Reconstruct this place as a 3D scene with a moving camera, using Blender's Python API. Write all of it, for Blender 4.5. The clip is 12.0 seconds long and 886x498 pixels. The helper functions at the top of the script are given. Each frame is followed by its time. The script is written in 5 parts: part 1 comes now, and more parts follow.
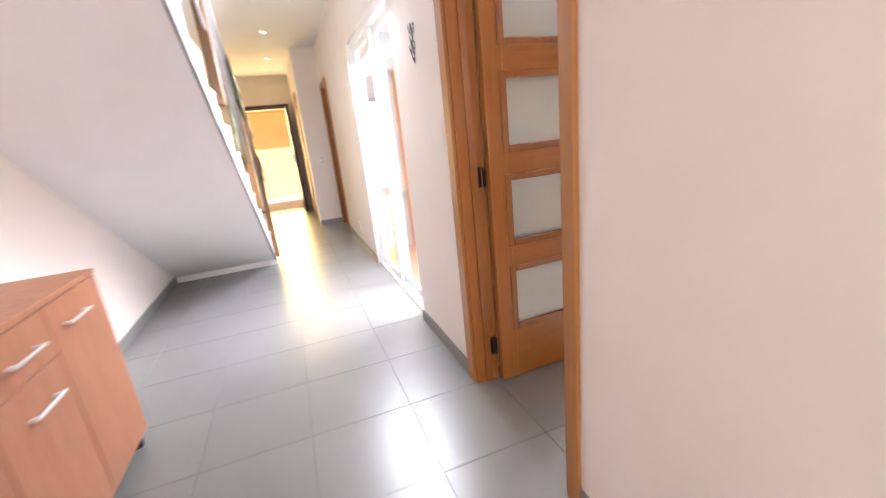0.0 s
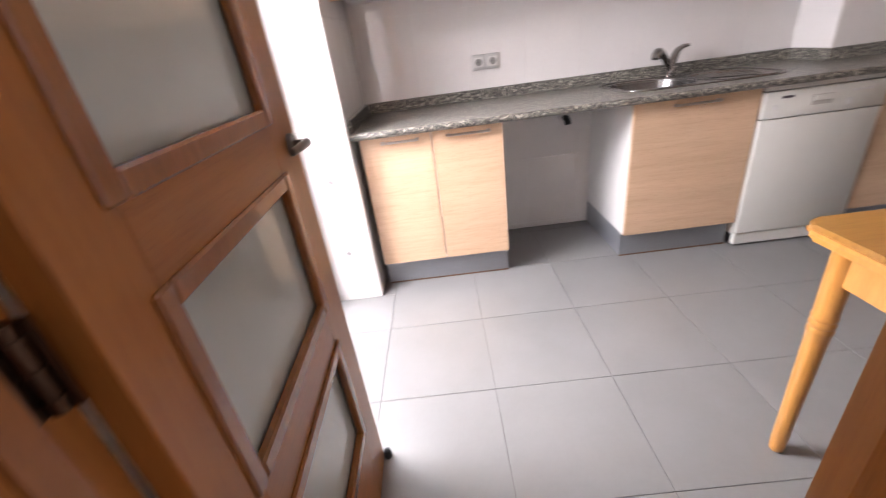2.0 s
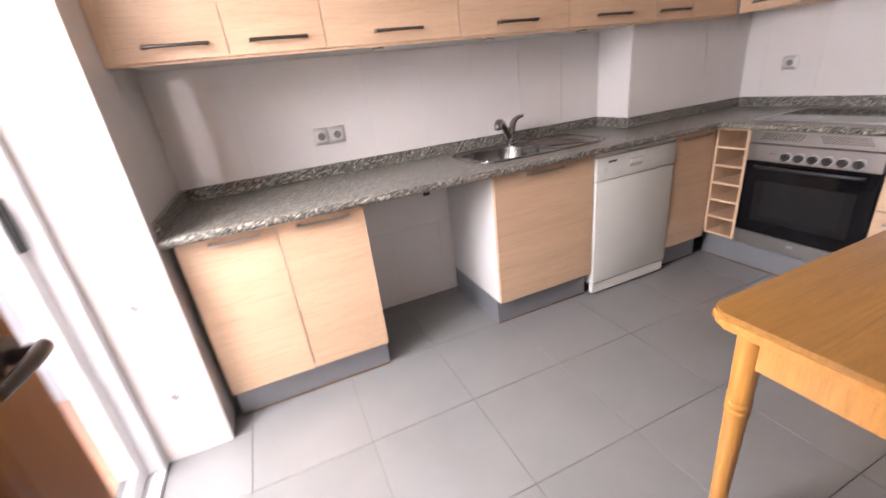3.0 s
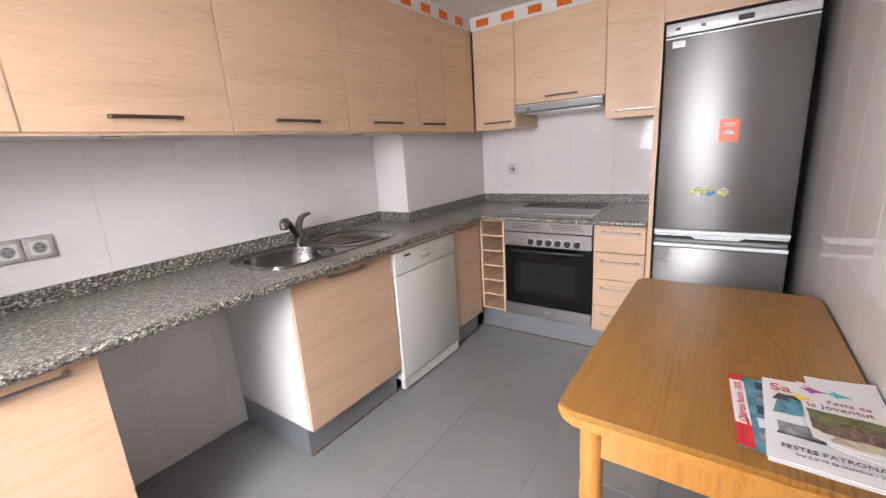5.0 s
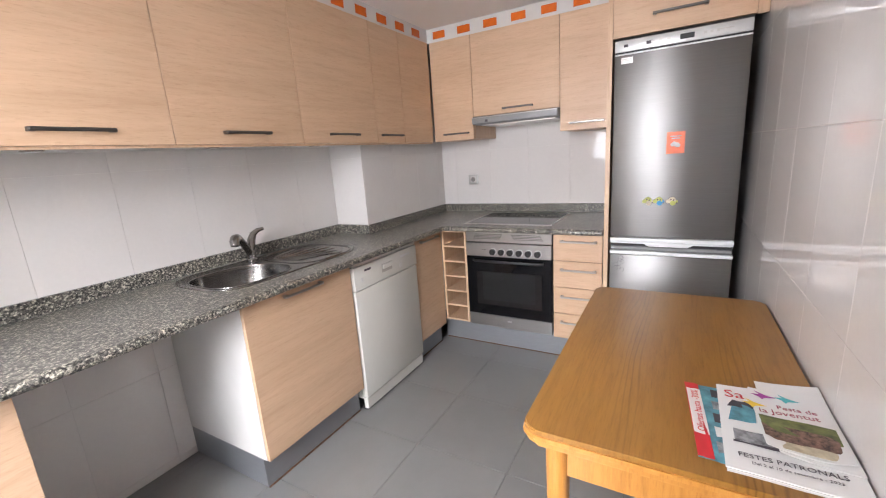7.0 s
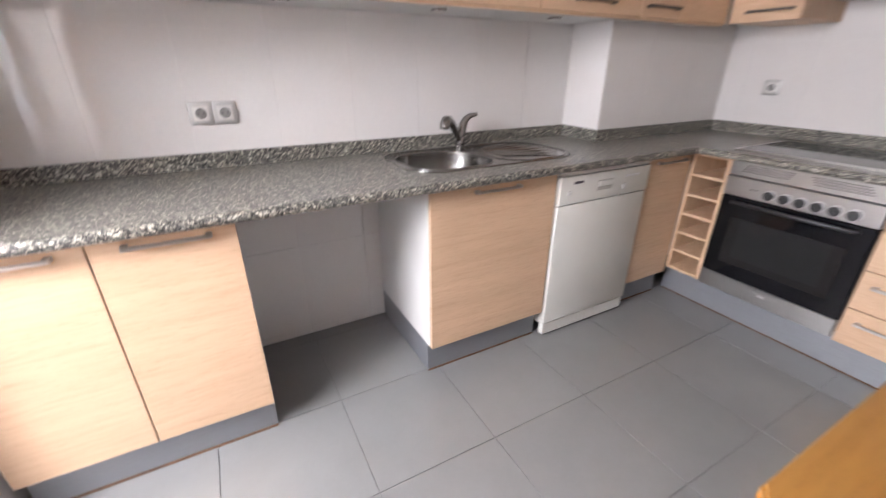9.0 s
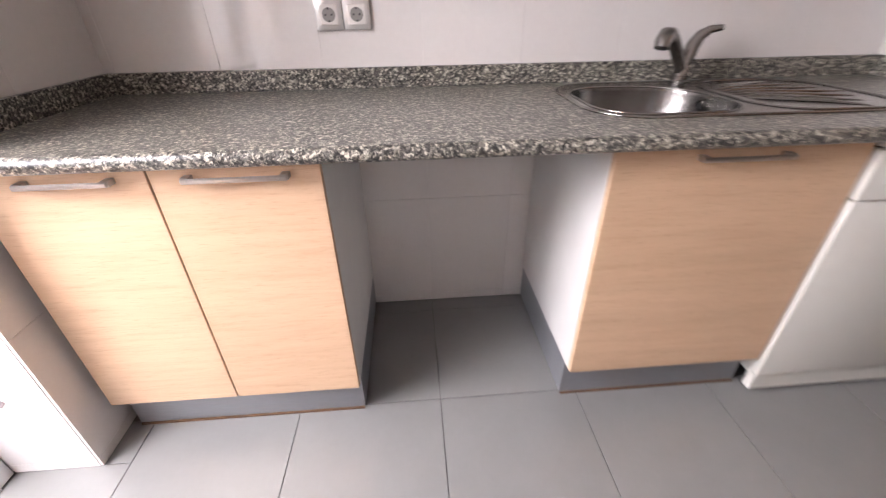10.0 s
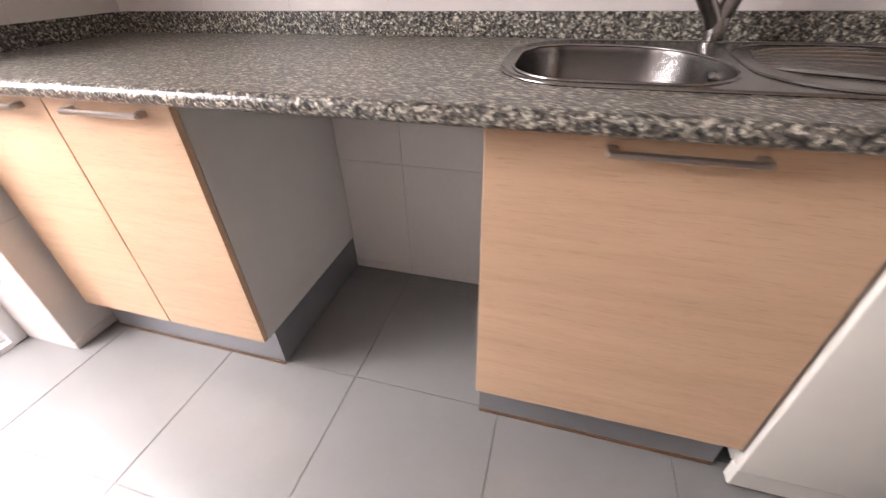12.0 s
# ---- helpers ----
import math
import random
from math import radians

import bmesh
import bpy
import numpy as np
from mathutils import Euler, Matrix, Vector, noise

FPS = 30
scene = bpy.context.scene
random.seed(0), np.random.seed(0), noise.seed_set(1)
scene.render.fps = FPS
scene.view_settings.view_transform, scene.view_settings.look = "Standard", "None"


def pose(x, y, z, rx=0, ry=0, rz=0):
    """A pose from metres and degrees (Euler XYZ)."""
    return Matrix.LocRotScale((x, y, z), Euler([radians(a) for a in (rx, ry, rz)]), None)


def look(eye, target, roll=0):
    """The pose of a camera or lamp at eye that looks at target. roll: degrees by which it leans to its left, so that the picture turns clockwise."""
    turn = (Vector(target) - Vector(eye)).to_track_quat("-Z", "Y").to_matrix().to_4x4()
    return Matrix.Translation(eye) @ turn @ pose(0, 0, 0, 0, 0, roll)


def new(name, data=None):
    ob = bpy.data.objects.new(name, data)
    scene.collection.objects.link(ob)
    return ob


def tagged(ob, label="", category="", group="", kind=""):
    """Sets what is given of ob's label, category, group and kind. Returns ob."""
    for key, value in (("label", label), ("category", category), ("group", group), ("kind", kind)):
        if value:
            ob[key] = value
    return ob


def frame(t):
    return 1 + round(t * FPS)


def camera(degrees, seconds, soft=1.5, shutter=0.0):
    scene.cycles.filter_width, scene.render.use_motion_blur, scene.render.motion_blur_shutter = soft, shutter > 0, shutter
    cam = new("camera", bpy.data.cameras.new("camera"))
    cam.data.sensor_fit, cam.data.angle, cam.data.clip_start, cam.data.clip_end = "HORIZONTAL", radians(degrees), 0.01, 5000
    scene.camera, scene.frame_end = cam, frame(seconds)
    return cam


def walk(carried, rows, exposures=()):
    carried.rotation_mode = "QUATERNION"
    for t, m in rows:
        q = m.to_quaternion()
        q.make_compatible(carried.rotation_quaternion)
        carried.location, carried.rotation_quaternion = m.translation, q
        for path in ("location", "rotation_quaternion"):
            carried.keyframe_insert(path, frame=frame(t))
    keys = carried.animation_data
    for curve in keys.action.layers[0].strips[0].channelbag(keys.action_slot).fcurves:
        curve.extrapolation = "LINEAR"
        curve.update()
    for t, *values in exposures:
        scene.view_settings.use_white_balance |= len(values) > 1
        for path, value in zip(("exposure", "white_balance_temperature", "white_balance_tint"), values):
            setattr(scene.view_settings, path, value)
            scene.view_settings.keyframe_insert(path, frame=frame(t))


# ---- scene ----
cam = camera(95.1, 12.0, soft=1.1, shutter=0.5)

PATH = [
    (0, (1.277, -0.017, 1.253), (-0.536, 0.622, 0.701), -6.0),
    (0.5, (0.728, 0.088, 1.242), (-0.916, 0.999, 0.56), -6.4),
    (1, (0.31, 0.205, 1.22), (-0.925, 1.544, 0.394), -7.8),
    (1.5, (0.085, 0.388, 1.202), (-0.538, 2.069, 0.315), -7.7),
    (2, (-0.035, 0.531, 1.235), (-0.094, 2.318, 0.336), -7.8),
    (2.5, (-0.1, 0.687, 1.264), (0.256, 2.449, 0.387), -7.7),
    (3, (-0.041, 0.885, 1.307), (0.627, 2.61, 0.545), -6.9),
    (3.5, (-0.054, 1.029, 1.33), (0.96, 2.622, 0.67), -5.1),
    (5.5, (0.005, 1.122, 1.359), (1.657, 2.165, 0.929), -4.1),
    (6, (0.019, 1.115, 1.344), (1.706, 2.111, 0.942), -4.3),
    (6.5, (0.02, 1.124, 1.374), (1.72, 2.09, 0.953), -4.1),
    (8.5, (0.092, 1.202, 1.332), (1.345, 2.618, 0.68), -1.6),
    (9, (0.274, 1.295, 1.272), (1.145, 2.898, 0.453), 0.1),
    (9.5, (0.363, 1.458, 1.156), (0.876, 3.134, 0.189), 0.3),
    (10, (0.469, 1.733, 1.139), (0.588, 3.435, 0.096), -0.9),
    (10.5, (0.56, 1.911, 1.123), (0.404, 3.588, 0.047), -1.4),
    (11, (0.689, 2.008, 1.132), (0.362, 3.621, -0.004), -2.1),
    (11.5, (0.803, 1.991, 1.098), (0.463, 3.585, -0.061), -1.4),
    (12, (1.034, 1.928, 1.074), (0.559, 3.487, -0.085), -1.8),
]
EXPOSURES = [(0, 1.12, 6400, 18), (0.5, 0.66, 6250, 13), (1.0, 0.38, 6200, 13), (1.5, 0.15, 6200, 17), (3.0, 0.05, 6400, 21), (3.5, -0.05, 6300, 20), (5.5, 0.09, 6120, 14), (6.5, 0.09, 6120, 13), (8.5, 0.08, 6050, 15), (9.5, 0.13, 6200, 18), (10.5, -0.05, 6450, 22), (12.0, 0.05, 6600, 21)]
walk(cam, [(t, look(eye, target, roll)) for t, eye, target, roll in PATH], EXPOSURES)

# ---- light ----
world = bpy.data.worlds.new("world")
scene.world = world
world.use_nodes = True
SUN_EL, SUN_AZ = radians(50), radians(100)
_bg = world.node_tree.nodes["Background"]
_sky = world.node_tree.nodes.new("ShaderNodeTexSky")
_sky.sky_type, _sky.sun_disc = "NISHITA", False
_sky.sun_elevation, _sky.sun_rotation = SUN_EL, SUN_AZ
world.node_tree.links.new(_sky.outputs[0], _bg.inputs[0])
_bg.inputs[1].default_value = 0.05


def lamp(name, kind, eye, target, power, color=(1, 1, 1), size=1.0, size_y=None):
    data = bpy.data.lights.new(name, kind)
    data.energy, data.color = power, color
    if kind == "AREA":
        data.shape = "RECTANGLE" if size_y else "SQUARE"
        data.size = size
        if size_y:
            data.size_y = size_y
    ob = new(name, data)
    ob.matrix_world = look(eye, target)
    return ob


sun_dir = Vector((math.sin(SUN_AZ) * math.cos(SUN_EL), math.cos(SUN_AZ) * math.cos(SUN_EL), math.sin(SUN_EL)))
sun = lamp("sun", "SUN", tuple(sun_dir * 20), (0, 0, 0), 4.0, (1, 0.95, 0.87))
sun.data.angle = radians(0.5)
lamp("patio_sky", "AREA", (-2.1, 2.05, 4.5), (-2.1, 2.05, 0), 40, (0.92, 0.96, 1.0), 2.3, 2.3)
door_light = lamp("patio_door_daylight", "AREA", (-1.24, 1.86, 1.62), (-0.24, 1.55, 0.50), 122, (1.0, 0.985, 0.975), 0.9, 1.35)
door_light.data.spread = radians(160)
lamp("slider_daylight", "AREA", (-2.03, 0.715, 1.92), (-2.03, -0.5, 0.45), 52, (0.86, 0.93, 1.0), 1.45, 0.3)
lamp("street_daylight", "AREA", (-8.1, -0.23, 1.1), (-4, -0.23, 0.9), 32, (1.0, 0.76, 0.32), 0.75, 1.9)
# Added fill lamp behind the viewer; no window is known at this end.
lamp("hall_end_fill", "AREA", (4.10, -0.4, 1.45), (0, -0.2, 1.0), 30, (1.0, 0.93, 0.88), 1.3, 1.3)

# ---- materials ----


def mat(name, rough=0.5, metal=0.0, coat=0.0, spec=0.5):
    m = bpy.data.materials.new(name)
    m.use_nodes = True
    b = m.node_tree.nodes["Principled BSDF"]
    b.inputs["Roughness"].default_value = rough
    b.inputs["Metallic"].default_value = metal
    b.inputs["Coat Weight"].default_value = coat
    b.inputs["Specular IOR Level"].default_value = spec
    return m, m.node_tree, b


def node(nt, kind, **values):
    n = nt.nodes.new(kind)
    for key, v in values.items():
        if key in n.inputs:
            n.inputs[key].default_value = v
    return n


def coords(nt, scale=(1, 1, 1), rot=(0, 0, 0)):
    tc = nt.nodes.new("ShaderNodeTexCoord")
    mp = nt.nodes.new("ShaderNodeMapping")
    mp.inputs["Scale"].default_value = scale
    mp.inputs["Rotation"].default_value = rot
    nt.links.new(tc.outputs["Object"], mp.inputs["Vector"])
    return mp.outputs["Vector"]


def ramp(nt, source, stops):
    r = nt.nodes.new("ShaderNodeValToRGB")
    el = r.color_ramp.elements
    el[0].position, el[0].color = stops[0][0], (*stops[0][1], 1)
    el[1].position, el[1].color = stops[-1][0], (*stops[-1][1], 1)
    for p, c in stops[1:-1]:
        e = el.new(p)
        e.color = (*c, 1)
    nt.links.new(source, r.inputs[0])
    return r.outputs[0]


def noise_of(nt, vec, scale, detail=4, rough=0.55, distortion=0.0):
    n = nt.nodes.new("ShaderNodeTexNoise")
    n.inputs["Scale"].default_value = scale
    n.inputs["Detail"].default_value = detail
    n.inputs["Roughness"].default_value = rough
    n.inputs["Distortion"].default_value = distortion
    nt.links.new(vec, n.inputs["Vector"])
    return n.outputs[0]


def mixed(nt, fac, a, b, mode="MIX"):
    m = nt.nodes.new("ShaderNodeMix")
    m.data_type, m.blend_type = "RGBA", mode
    for sock, v in ((m.inputs[0], fac), (m.inputs[6], a), (m.inputs[7], b)):
        if isinstance(v, (int, float)):
            sock.default_value = v
        elif isinstance(v, tuple):
            sock.default_value = (*v, 1)
        else:
            nt.links.new(v, sock)
    return m.outputs[2]


def bump(nt, b, source, strength, distance=0.002):
    n = nt.nodes.new("ShaderNodeBump")
    n.inputs["Strength"].default_value = strength
    n.inputs["Distance"].default_value = distance
    nt.links.new(source, n.inputs["Height"])
    nt.links.new(n.outputs[0], b.inputs["Normal"])


def plain(name, color, rough=0.5, metal=0.0, vary=0.06, scale=8, bumps=0.0, coat=0.0, spec=0.5):
    m, nt, b = mat(name, rough, metal, coat, spec)
    v = coords(nt)
    lo = tuple(c * (1 - vary) for c in color)
    hi = tuple(min(1, c * (1 + vary)) for c in color)
    a = noise_of(nt, v, scale, 5)
    nt.links.new(ramp(nt, a, [(0.3, lo), (0.7, hi)]), b.inputs["Base Color"])
    r = node(nt, "ShaderNodeMapRange")
    r.inputs[3].default_value, r.inputs[4].default_value = max(0.02, rough - 0.015), min(1, rough + 0.03)
    nt.links.new(noise_of(nt, v, scale * 3, 3), r.inputs[0])
    nt.links.new(r.outputs[0], b.inputs["Roughness"])
    if bumps:
        bump(nt, b, noise_of(nt, v, 90, 6), bumps)
    return m


def veneer(name, dark, mid, light, stretch, rough=0.42, fine=1.0, bumps=0.12, coat=0.0):
    """Wood with its grain along the axis whose stretch is the smallest."""
    m, nt, b = mat(name, rough, coat=coat)
    v = coords(nt, stretch)
    rnd = nt.nodes.new("ShaderNodeObjectInfo")
    off = nt.nodes.new("ShaderNodeVectorMath")
    off.operation = "MULTIPLY_ADD"
    comb = nt.nodes.new("ShaderNodeCombineXYZ")
    for i in range(3):
        nt.links.new(rnd.outputs["Random"], comb.inputs[i])
    nt.links.new(comb.outputs[0], off.inputs[0])
    off.inputs[1].default_value = (17, 23, 31)
    nt.links.new(v, off.inputs[2])
    vec = off.outputs[0]
    broad = noise_of(nt, vec, 1.2, 4, 0.55, 0.6)
    grain = noise_of(nt, vec, 9 * fine, 8, 0.7, 0.3)
    pores = noise_of(nt, vec, 45 * fine, 2, 0.6)
    c1 = ramp(nt, grain, [(0.32, dark), (0.5, mid), (0.72, light)])
    c2 = ramp(nt, broad, [(0.3, (0.86, 0.85, 0.83)), (0.7, (1, 1, 1))])
    c = mixed(nt, 1.0, c1, c2, "MULTIPLY")
    c3 = ramp(nt, pores, [(0.30, (0.8, 0.77, 0.74)), (0.42, (1, 1, 1))])
    c = mixed(nt, 0.6, c, c3, "MULTIPLY")
    nt.links.new(c, b.inputs["Base Color"])
    bump(nt, b, grain, bumps, 0.001)
    return m


def table_mat():
    """Straight fine grain with dark cathedral figures in long bands along x."""
    m = veneer("table_oak", (0.245, 0.112, 0.021), (0.31, 0.146, 0.029), (0.345, 0.17, 0.037), (0.8, 7, 7), 0.3, 0.7, 0.05, 0.2)
    nt, b = m.node_tree, m.node_tree.nodes["Principled BSDF"]
    old = b.inputs["Base Color"].links[0].from_socket
    v = coords(nt, (0.14, 1, 1))
    w = node(nt, "ShaderNodeTexWave", Scale=22.0, Distortion=16.0, Detail=1.5)
    w.inputs["Detail Scale"].default_value = 0.45
    w.inputs["Detail Roughness"].default_value = 0.45
    w.bands_direction = "Y"
    nt.links.new(v, w.inputs["Vector"])
    lines = ramp(nt, w.outputs["Fac"], [(0.0, (0.5, 0.44, 0.36)), (0.2, (0.82, 0.79, 0.74)), (0.4, (1, 1, 1))])
    band = noise_of(nt, coords(nt, (0.35, 7, 1)), 1.0, 2, 0.4)
    r = node(nt, "ShaderNodeMapRange")
    r.inputs[1].default_value, r.inputs[2].default_value = 0.48, 0.62
    r.inputs[3].default_value, r.inputs[4].default_value = 0.06, 0.8
    nt.links.new(band, r.inputs[0])
    nt.links.new(mixed(nt, r.outputs[0], old, mixed(nt, 1.0, old, lines, "MULTIPLY")), b.inputs["Base Color"])
    return m


def granite_mat():
    m, nt, b = mat("granite", 0.28)
    v = coords(nt)
    big = noise_of(nt, v, 92, 5, 0.75, 0.4)
    vo = node(nt, "ShaderNodeTexVoronoi", Scale=190.0)
    nt.links.new(v, vo.inputs["Vector"])
    sep = nt.nodes.new("ShaderNodeSeparateColor")
    nt.links.new(vo.outputs["Color"], sep.inputs[0])
    base = ramp(nt, sep.outputs[0], [(0.0, (0.006, 0.006, 0.007)), (0.42, (0.018, 0.017, 0.018)), (0.53, (0.12, 0.11, 0.10)), (0.64, (0.40, 0.385, 0.35)), (0.9, (0.80, 0.78, 0.72))])
    blot = ramp(nt, big, [(0.42, (0.02, 0.02, 0.022)), (0.5, (0.33, 0.31, 0.29)), (0.58, (0.85, 0.81, 0.76))])
    c = mixed(nt, 0.85, base, blot, "MULTIPLY")
    c = mixed(nt, 0.18, c, blot)
    tone = ramp(nt, noise_of(nt, v, 14, 3), [(0.35, (0.86, 0.86, 0.79)), (0.65, (1.0, 1.0, 0.93))])
    nt.links.new(mixed(nt, 0.8, c, tone, "MULTIPLY"), b.inputs["Base Color"])
    return m


def tile_mat(name, color, rough, vary=0.08, spec=0.5, stain=0.0):
    m, nt, b = mat(name, rough, spec=spec)
    info = nt.nodes.new("ShaderNodeObjectInfo")
    geo = nt.nodes.new("ShaderNodeNewGeometry")
    shift = nt.nodes.new("ShaderNodeVectorMath")
    shift.inputs[1].default_value = (3.37, 5.21, 7.53)
    nt.links.new(geo.outputs["Position"], shift.inputs[0])
    tc = shift.outputs[0]
    cloud = noise_of(nt, tc, 3.2, 6, 0.6)
    fine = noise_of(nt, tc, 60, 5, 0.7)
    c = ramp(nt, cloud, [(0.3, tuple(k * (1 - vary) for k in color)), (0.7, tuple(min(1, k * (1 + vary)) for k in color))])
    c = mixed(nt, 1.0, c, ramp(nt, info.outputs["Random"], [(0, (0.96, 0.96, 0.96)), (1, (1, 1, 1))]), "MULTIPLY")
    c = mixed(nt, 0.5, c, ramp(nt, fine, [(0.3, (0.93, 0.93, 0.93)), (0.7, (1, 1, 1))]), "MULTIPLY")
    nt.links.new(c, b.inputs["Base Color"])
    r = node(nt, "ShaderNodeMapRange")
    r.inputs[3].default_value, r.inputs[4].default_value = rough * 0.92, rough * 1.15
    nt.links.new(cloud, r.inputs[0])
    nt.links.new(r.outputs[0], b.inputs["Roughness"])
    if stain:
        bump(nt, b, fine, stain, 0.0008)
    return m


def steel_mat(name, color, rough, scale):
    m, nt, b = mat(name, rough, 1.0)
    v = coords(nt, scale)
    n = noise_of(nt, v, 6, 6, 0.7)
    nt.links.new(ramp(nt, n, [(0.3, tuple(c * 0.88 for c in color)), (0.7, color)]), b.inputs["Base Color"])
    r = node(nt, "ShaderNodeMapRange")
    r.inputs[3].default_value, r.inputs[4].default_value = rough * 0.97, rough * 1.1
    nt.links.new(n, r.inputs[0])
    nt.links.new(r.outputs[0], b.inputs["Roughness"])
    bump(nt, b, n, 0.03, 0.0005)
    return m


def glass_mat(name, color=(1, 1, 1), rough=0.0):
    m, nt, b = mat(name, rough)
    b.inputs["Base Color"].default_value = (*color, 1)
    b.inputs["Transmission Weight"].default_value = 1.0
    b.inputs["IOR"].default_value = 1.45
    return m


WALL = plain("hall_wall_paint", (0.80, 0.74, 0.69), 0.75, vary=0.03, scale=2, bumps=0.15)
CEIL = plain("ceiling_paint", (0.80, 0.78, 0.76), 0.85, vary=0.03, scale=2, bumps=0.2)
SOFFIT = plain("stair_plaster", (0.79, 0.78, 0.785), 0.8, vary=0.03, scale=2, bumps=0.15)
WHITE = plain("white_melamine", (0.63, 0.62, 0.60), 0.4, vary=0.03)
GROUT = plain("grout", (0.80, 0.78, 0.75), 0.9, vary=0.08, scale=20)
FGROUT = plain("floor_grout", (0.14, 0.135, 0.13), 0.9, vary=0.2, scale=20)
WTILE = tile_mat("white_wall_tile", (0.74, 0.71, 0.685), 0.035, 0.02)
FTILE = tile_mat("grey_floor_tile", (0.200, 0.197, 0.193), 0.31, 0.06, 0.8)
OAK = veneer("light_oak_horizontal", (0.565, 0.375, 0.240), (0.62, 0.425, 0.278), (0.655, 0.455, 0.302), (0.6, 0.6, 7), 0.45, 1.0, 0.04)
OAKED = veneer("light_oak_edge", (0.55, 0.37, 0.23), (0.66, 0.46, 0.30), (0.70, 0.50, 0.34), (6, 6, 0.8), 0.45, 1.0, 0.05)
BEECH = veneer("varnished_beech", (0.285, 0.100, 0.020), (0.32, 0.118, 0.025), (0.345, 0.132, 0.031), (9, 9, 0.6), 0.34, 1.0, 0.06, 0.05)
BEECHH = veneer("varnished_beech_rail", (0.285, 0.100, 0.020), (0.32, 0.118, 0.025), (0.345, 0.132, 0.031), (9, 0.6, 9), 0.34, 1.0, 0.06, 0.05)
for _m in (BEECH, BEECHH):
    _m.node_tree.nodes["Principled BSDF"].inputs["Specular IOR Level"].default_value = 0.35
MOULD = veneer("beech_moulding", (0.23, 0.08, 0.018), (0.27, 0.096, 0.022), (0.31, 0.115, 0.028), (9, 9, 0.8), 0.25, 1.0, 0.05, 0.3)
CASING = veneer("casing_beech", (0.36, 0.145, 0.030), (0.39, 0.160, 0.036), (0.42, 0.178, 0.042), (9, 9, 0.5), 0.35, 1.0, 0.06, 0.2)
TABLETOP = table_mat()
TABLEG = veneer("table_beech", (0.42, 0.18, 0.035), (0.52, 0.235, 0.05), (0.56, 0.27, 0.065), (7, 7, 0.7), 0.28, 1.0, 0.04, 0.3)
CHERRY = veneer("cherry_veneer", (0.36, 0.14, 0.07), (0.44, 0.185, 0.095), (0.48, 0.215, 0.12), (7, 7, 0.7), 0.4, 0.8, 0.04)
DARKW = veneer("dark_door_wood", (0.05, 0.02, 0.01), (0.08, 0.03, 0.015), (0.11, 0.045, 0.02), (8, 8, 0.6), 0.35)
STAIRW = veneer("stair_wood", (0.16, 0.08, 0.03), (0.24, 0.12, 0.045), (0.3, 0.16, 0.07), (8, 8, 0.6), 0.35)
GRANITE = granite_mat()
STEEL = steel_mat("brushed_steel", (0.58, 0.56, 0.54), 0.29, (30, 30, 1))
STEELH = steel_mat("brushed_steel_horizontal", (0.45, 0.44, 0.43), 0.3, (2, 2, 60))
SINKST = steel_mat("sink_steel", (0.25, 0.24, 0.23), 0.22, (8, 8, 8))
HINGE = steel_mat("dark_bronze", (0.10, 0.06, 0.04), 0.35, (8, 8, 8))
CHROME = steel_mat("satin_chrome", (0.34, 0.325, 0.31), 0.22, (5, 5, 5))
NICKEL = steel_mat("satin_nickel", (0.52, 0.50, 0.475), 0.28, (40, 3, 3))
# Darker nickel: shade put into wall cabinet handles' colour; also dark lever, ornament.
NICKELD = steel_mat("nickel_dark_and_shaded", (0.15, 0.14, 0.13), 0.32, (40, 3, 3))
PLINTH = steel_mat("plinth_aluminium", (0.31, 0.32, 0.34), 0.42, (3, 3, 50))
PLINTH.node_tree.nodes["Principled BSDF"].inputs["Metallic"].default_value = 0.6
ALU = plain("white_aluminium", (0.80, 0.81, 0.82), 0.3, vary=0.02)
SILVER = plain("silver_plastic", (0.62, 0.62, 0.62), 0.3, metal=0.3, vary=0.03)
APPL = plain("cream_white_enamel", (0.63, 0.62, 0.57), 0.3, vary=0.02)
BLACK = plain("black_plastic", (0.015, 0.015, 0.016), 0.4, vary=0.2)
BLACKG = plain("black_glass", (0.004, 0.004, 0.005), 0.06, vary=0.2, spec=0.28)
OVGLASS = plain("oven_window_glass", (0.010, 0.009, 0.009), 0.05, vary=0.2, spec=0.28)
DARK = plain("dark_shadow_gap", (0.03, 0.028, 0.026), 0.8, vary=0.2)
HOODM = plain("grey_hood_metal", (0.24, 0.24, 0.24), 0.5, metal=0.2, vary=0.04)
SOCKET = plain("socket_silver", (0.55, 0.54, 0.52), 0.3, metal=0.6, vary=0.03)
SOCKIN = plain("socket_light", (0.84, 0.82, 0.79), 0.35, vary=0.03)
ORANGE = plain("orange_ceramic", (0.62, 0.13, 0.012), 0.18, vary=0.08, scale=25)
DIAM = plain("grey_inset", (0.26, 0.23, 0.235), 0.3, vary=0.05)
BASEB = tile_mat("grey_baseboard_tile", (0.20, 0.195, 0.19), 0.35, 0.08)
RUST = plain("brown_sealant", (0.12, 0.06, 0.028), 0.7, vary=0.3, scale=30)
TERRA = tile_mat("terracotta_tile", (0.50, 0.22, 0.12), 0.6, 0.15)
# White patio paint with the blue-grey of skylit shade put into the colour.
PATIOW = plain("patio_white_shade_tint", (0.46, 0.52, 0.58), 0.8, vary=0.05, scale=2, bumps=0.3)
OCHRE = plain("ochre_render", (0.90, 0.36, 0.12), 0.85, vary=0.08, scale=2, bumps=0.3)
PAVE = plain("street_paving", (0.74, 0.68, 0.56), 0.85, vary=0.12, scale=5, bumps=0.3)
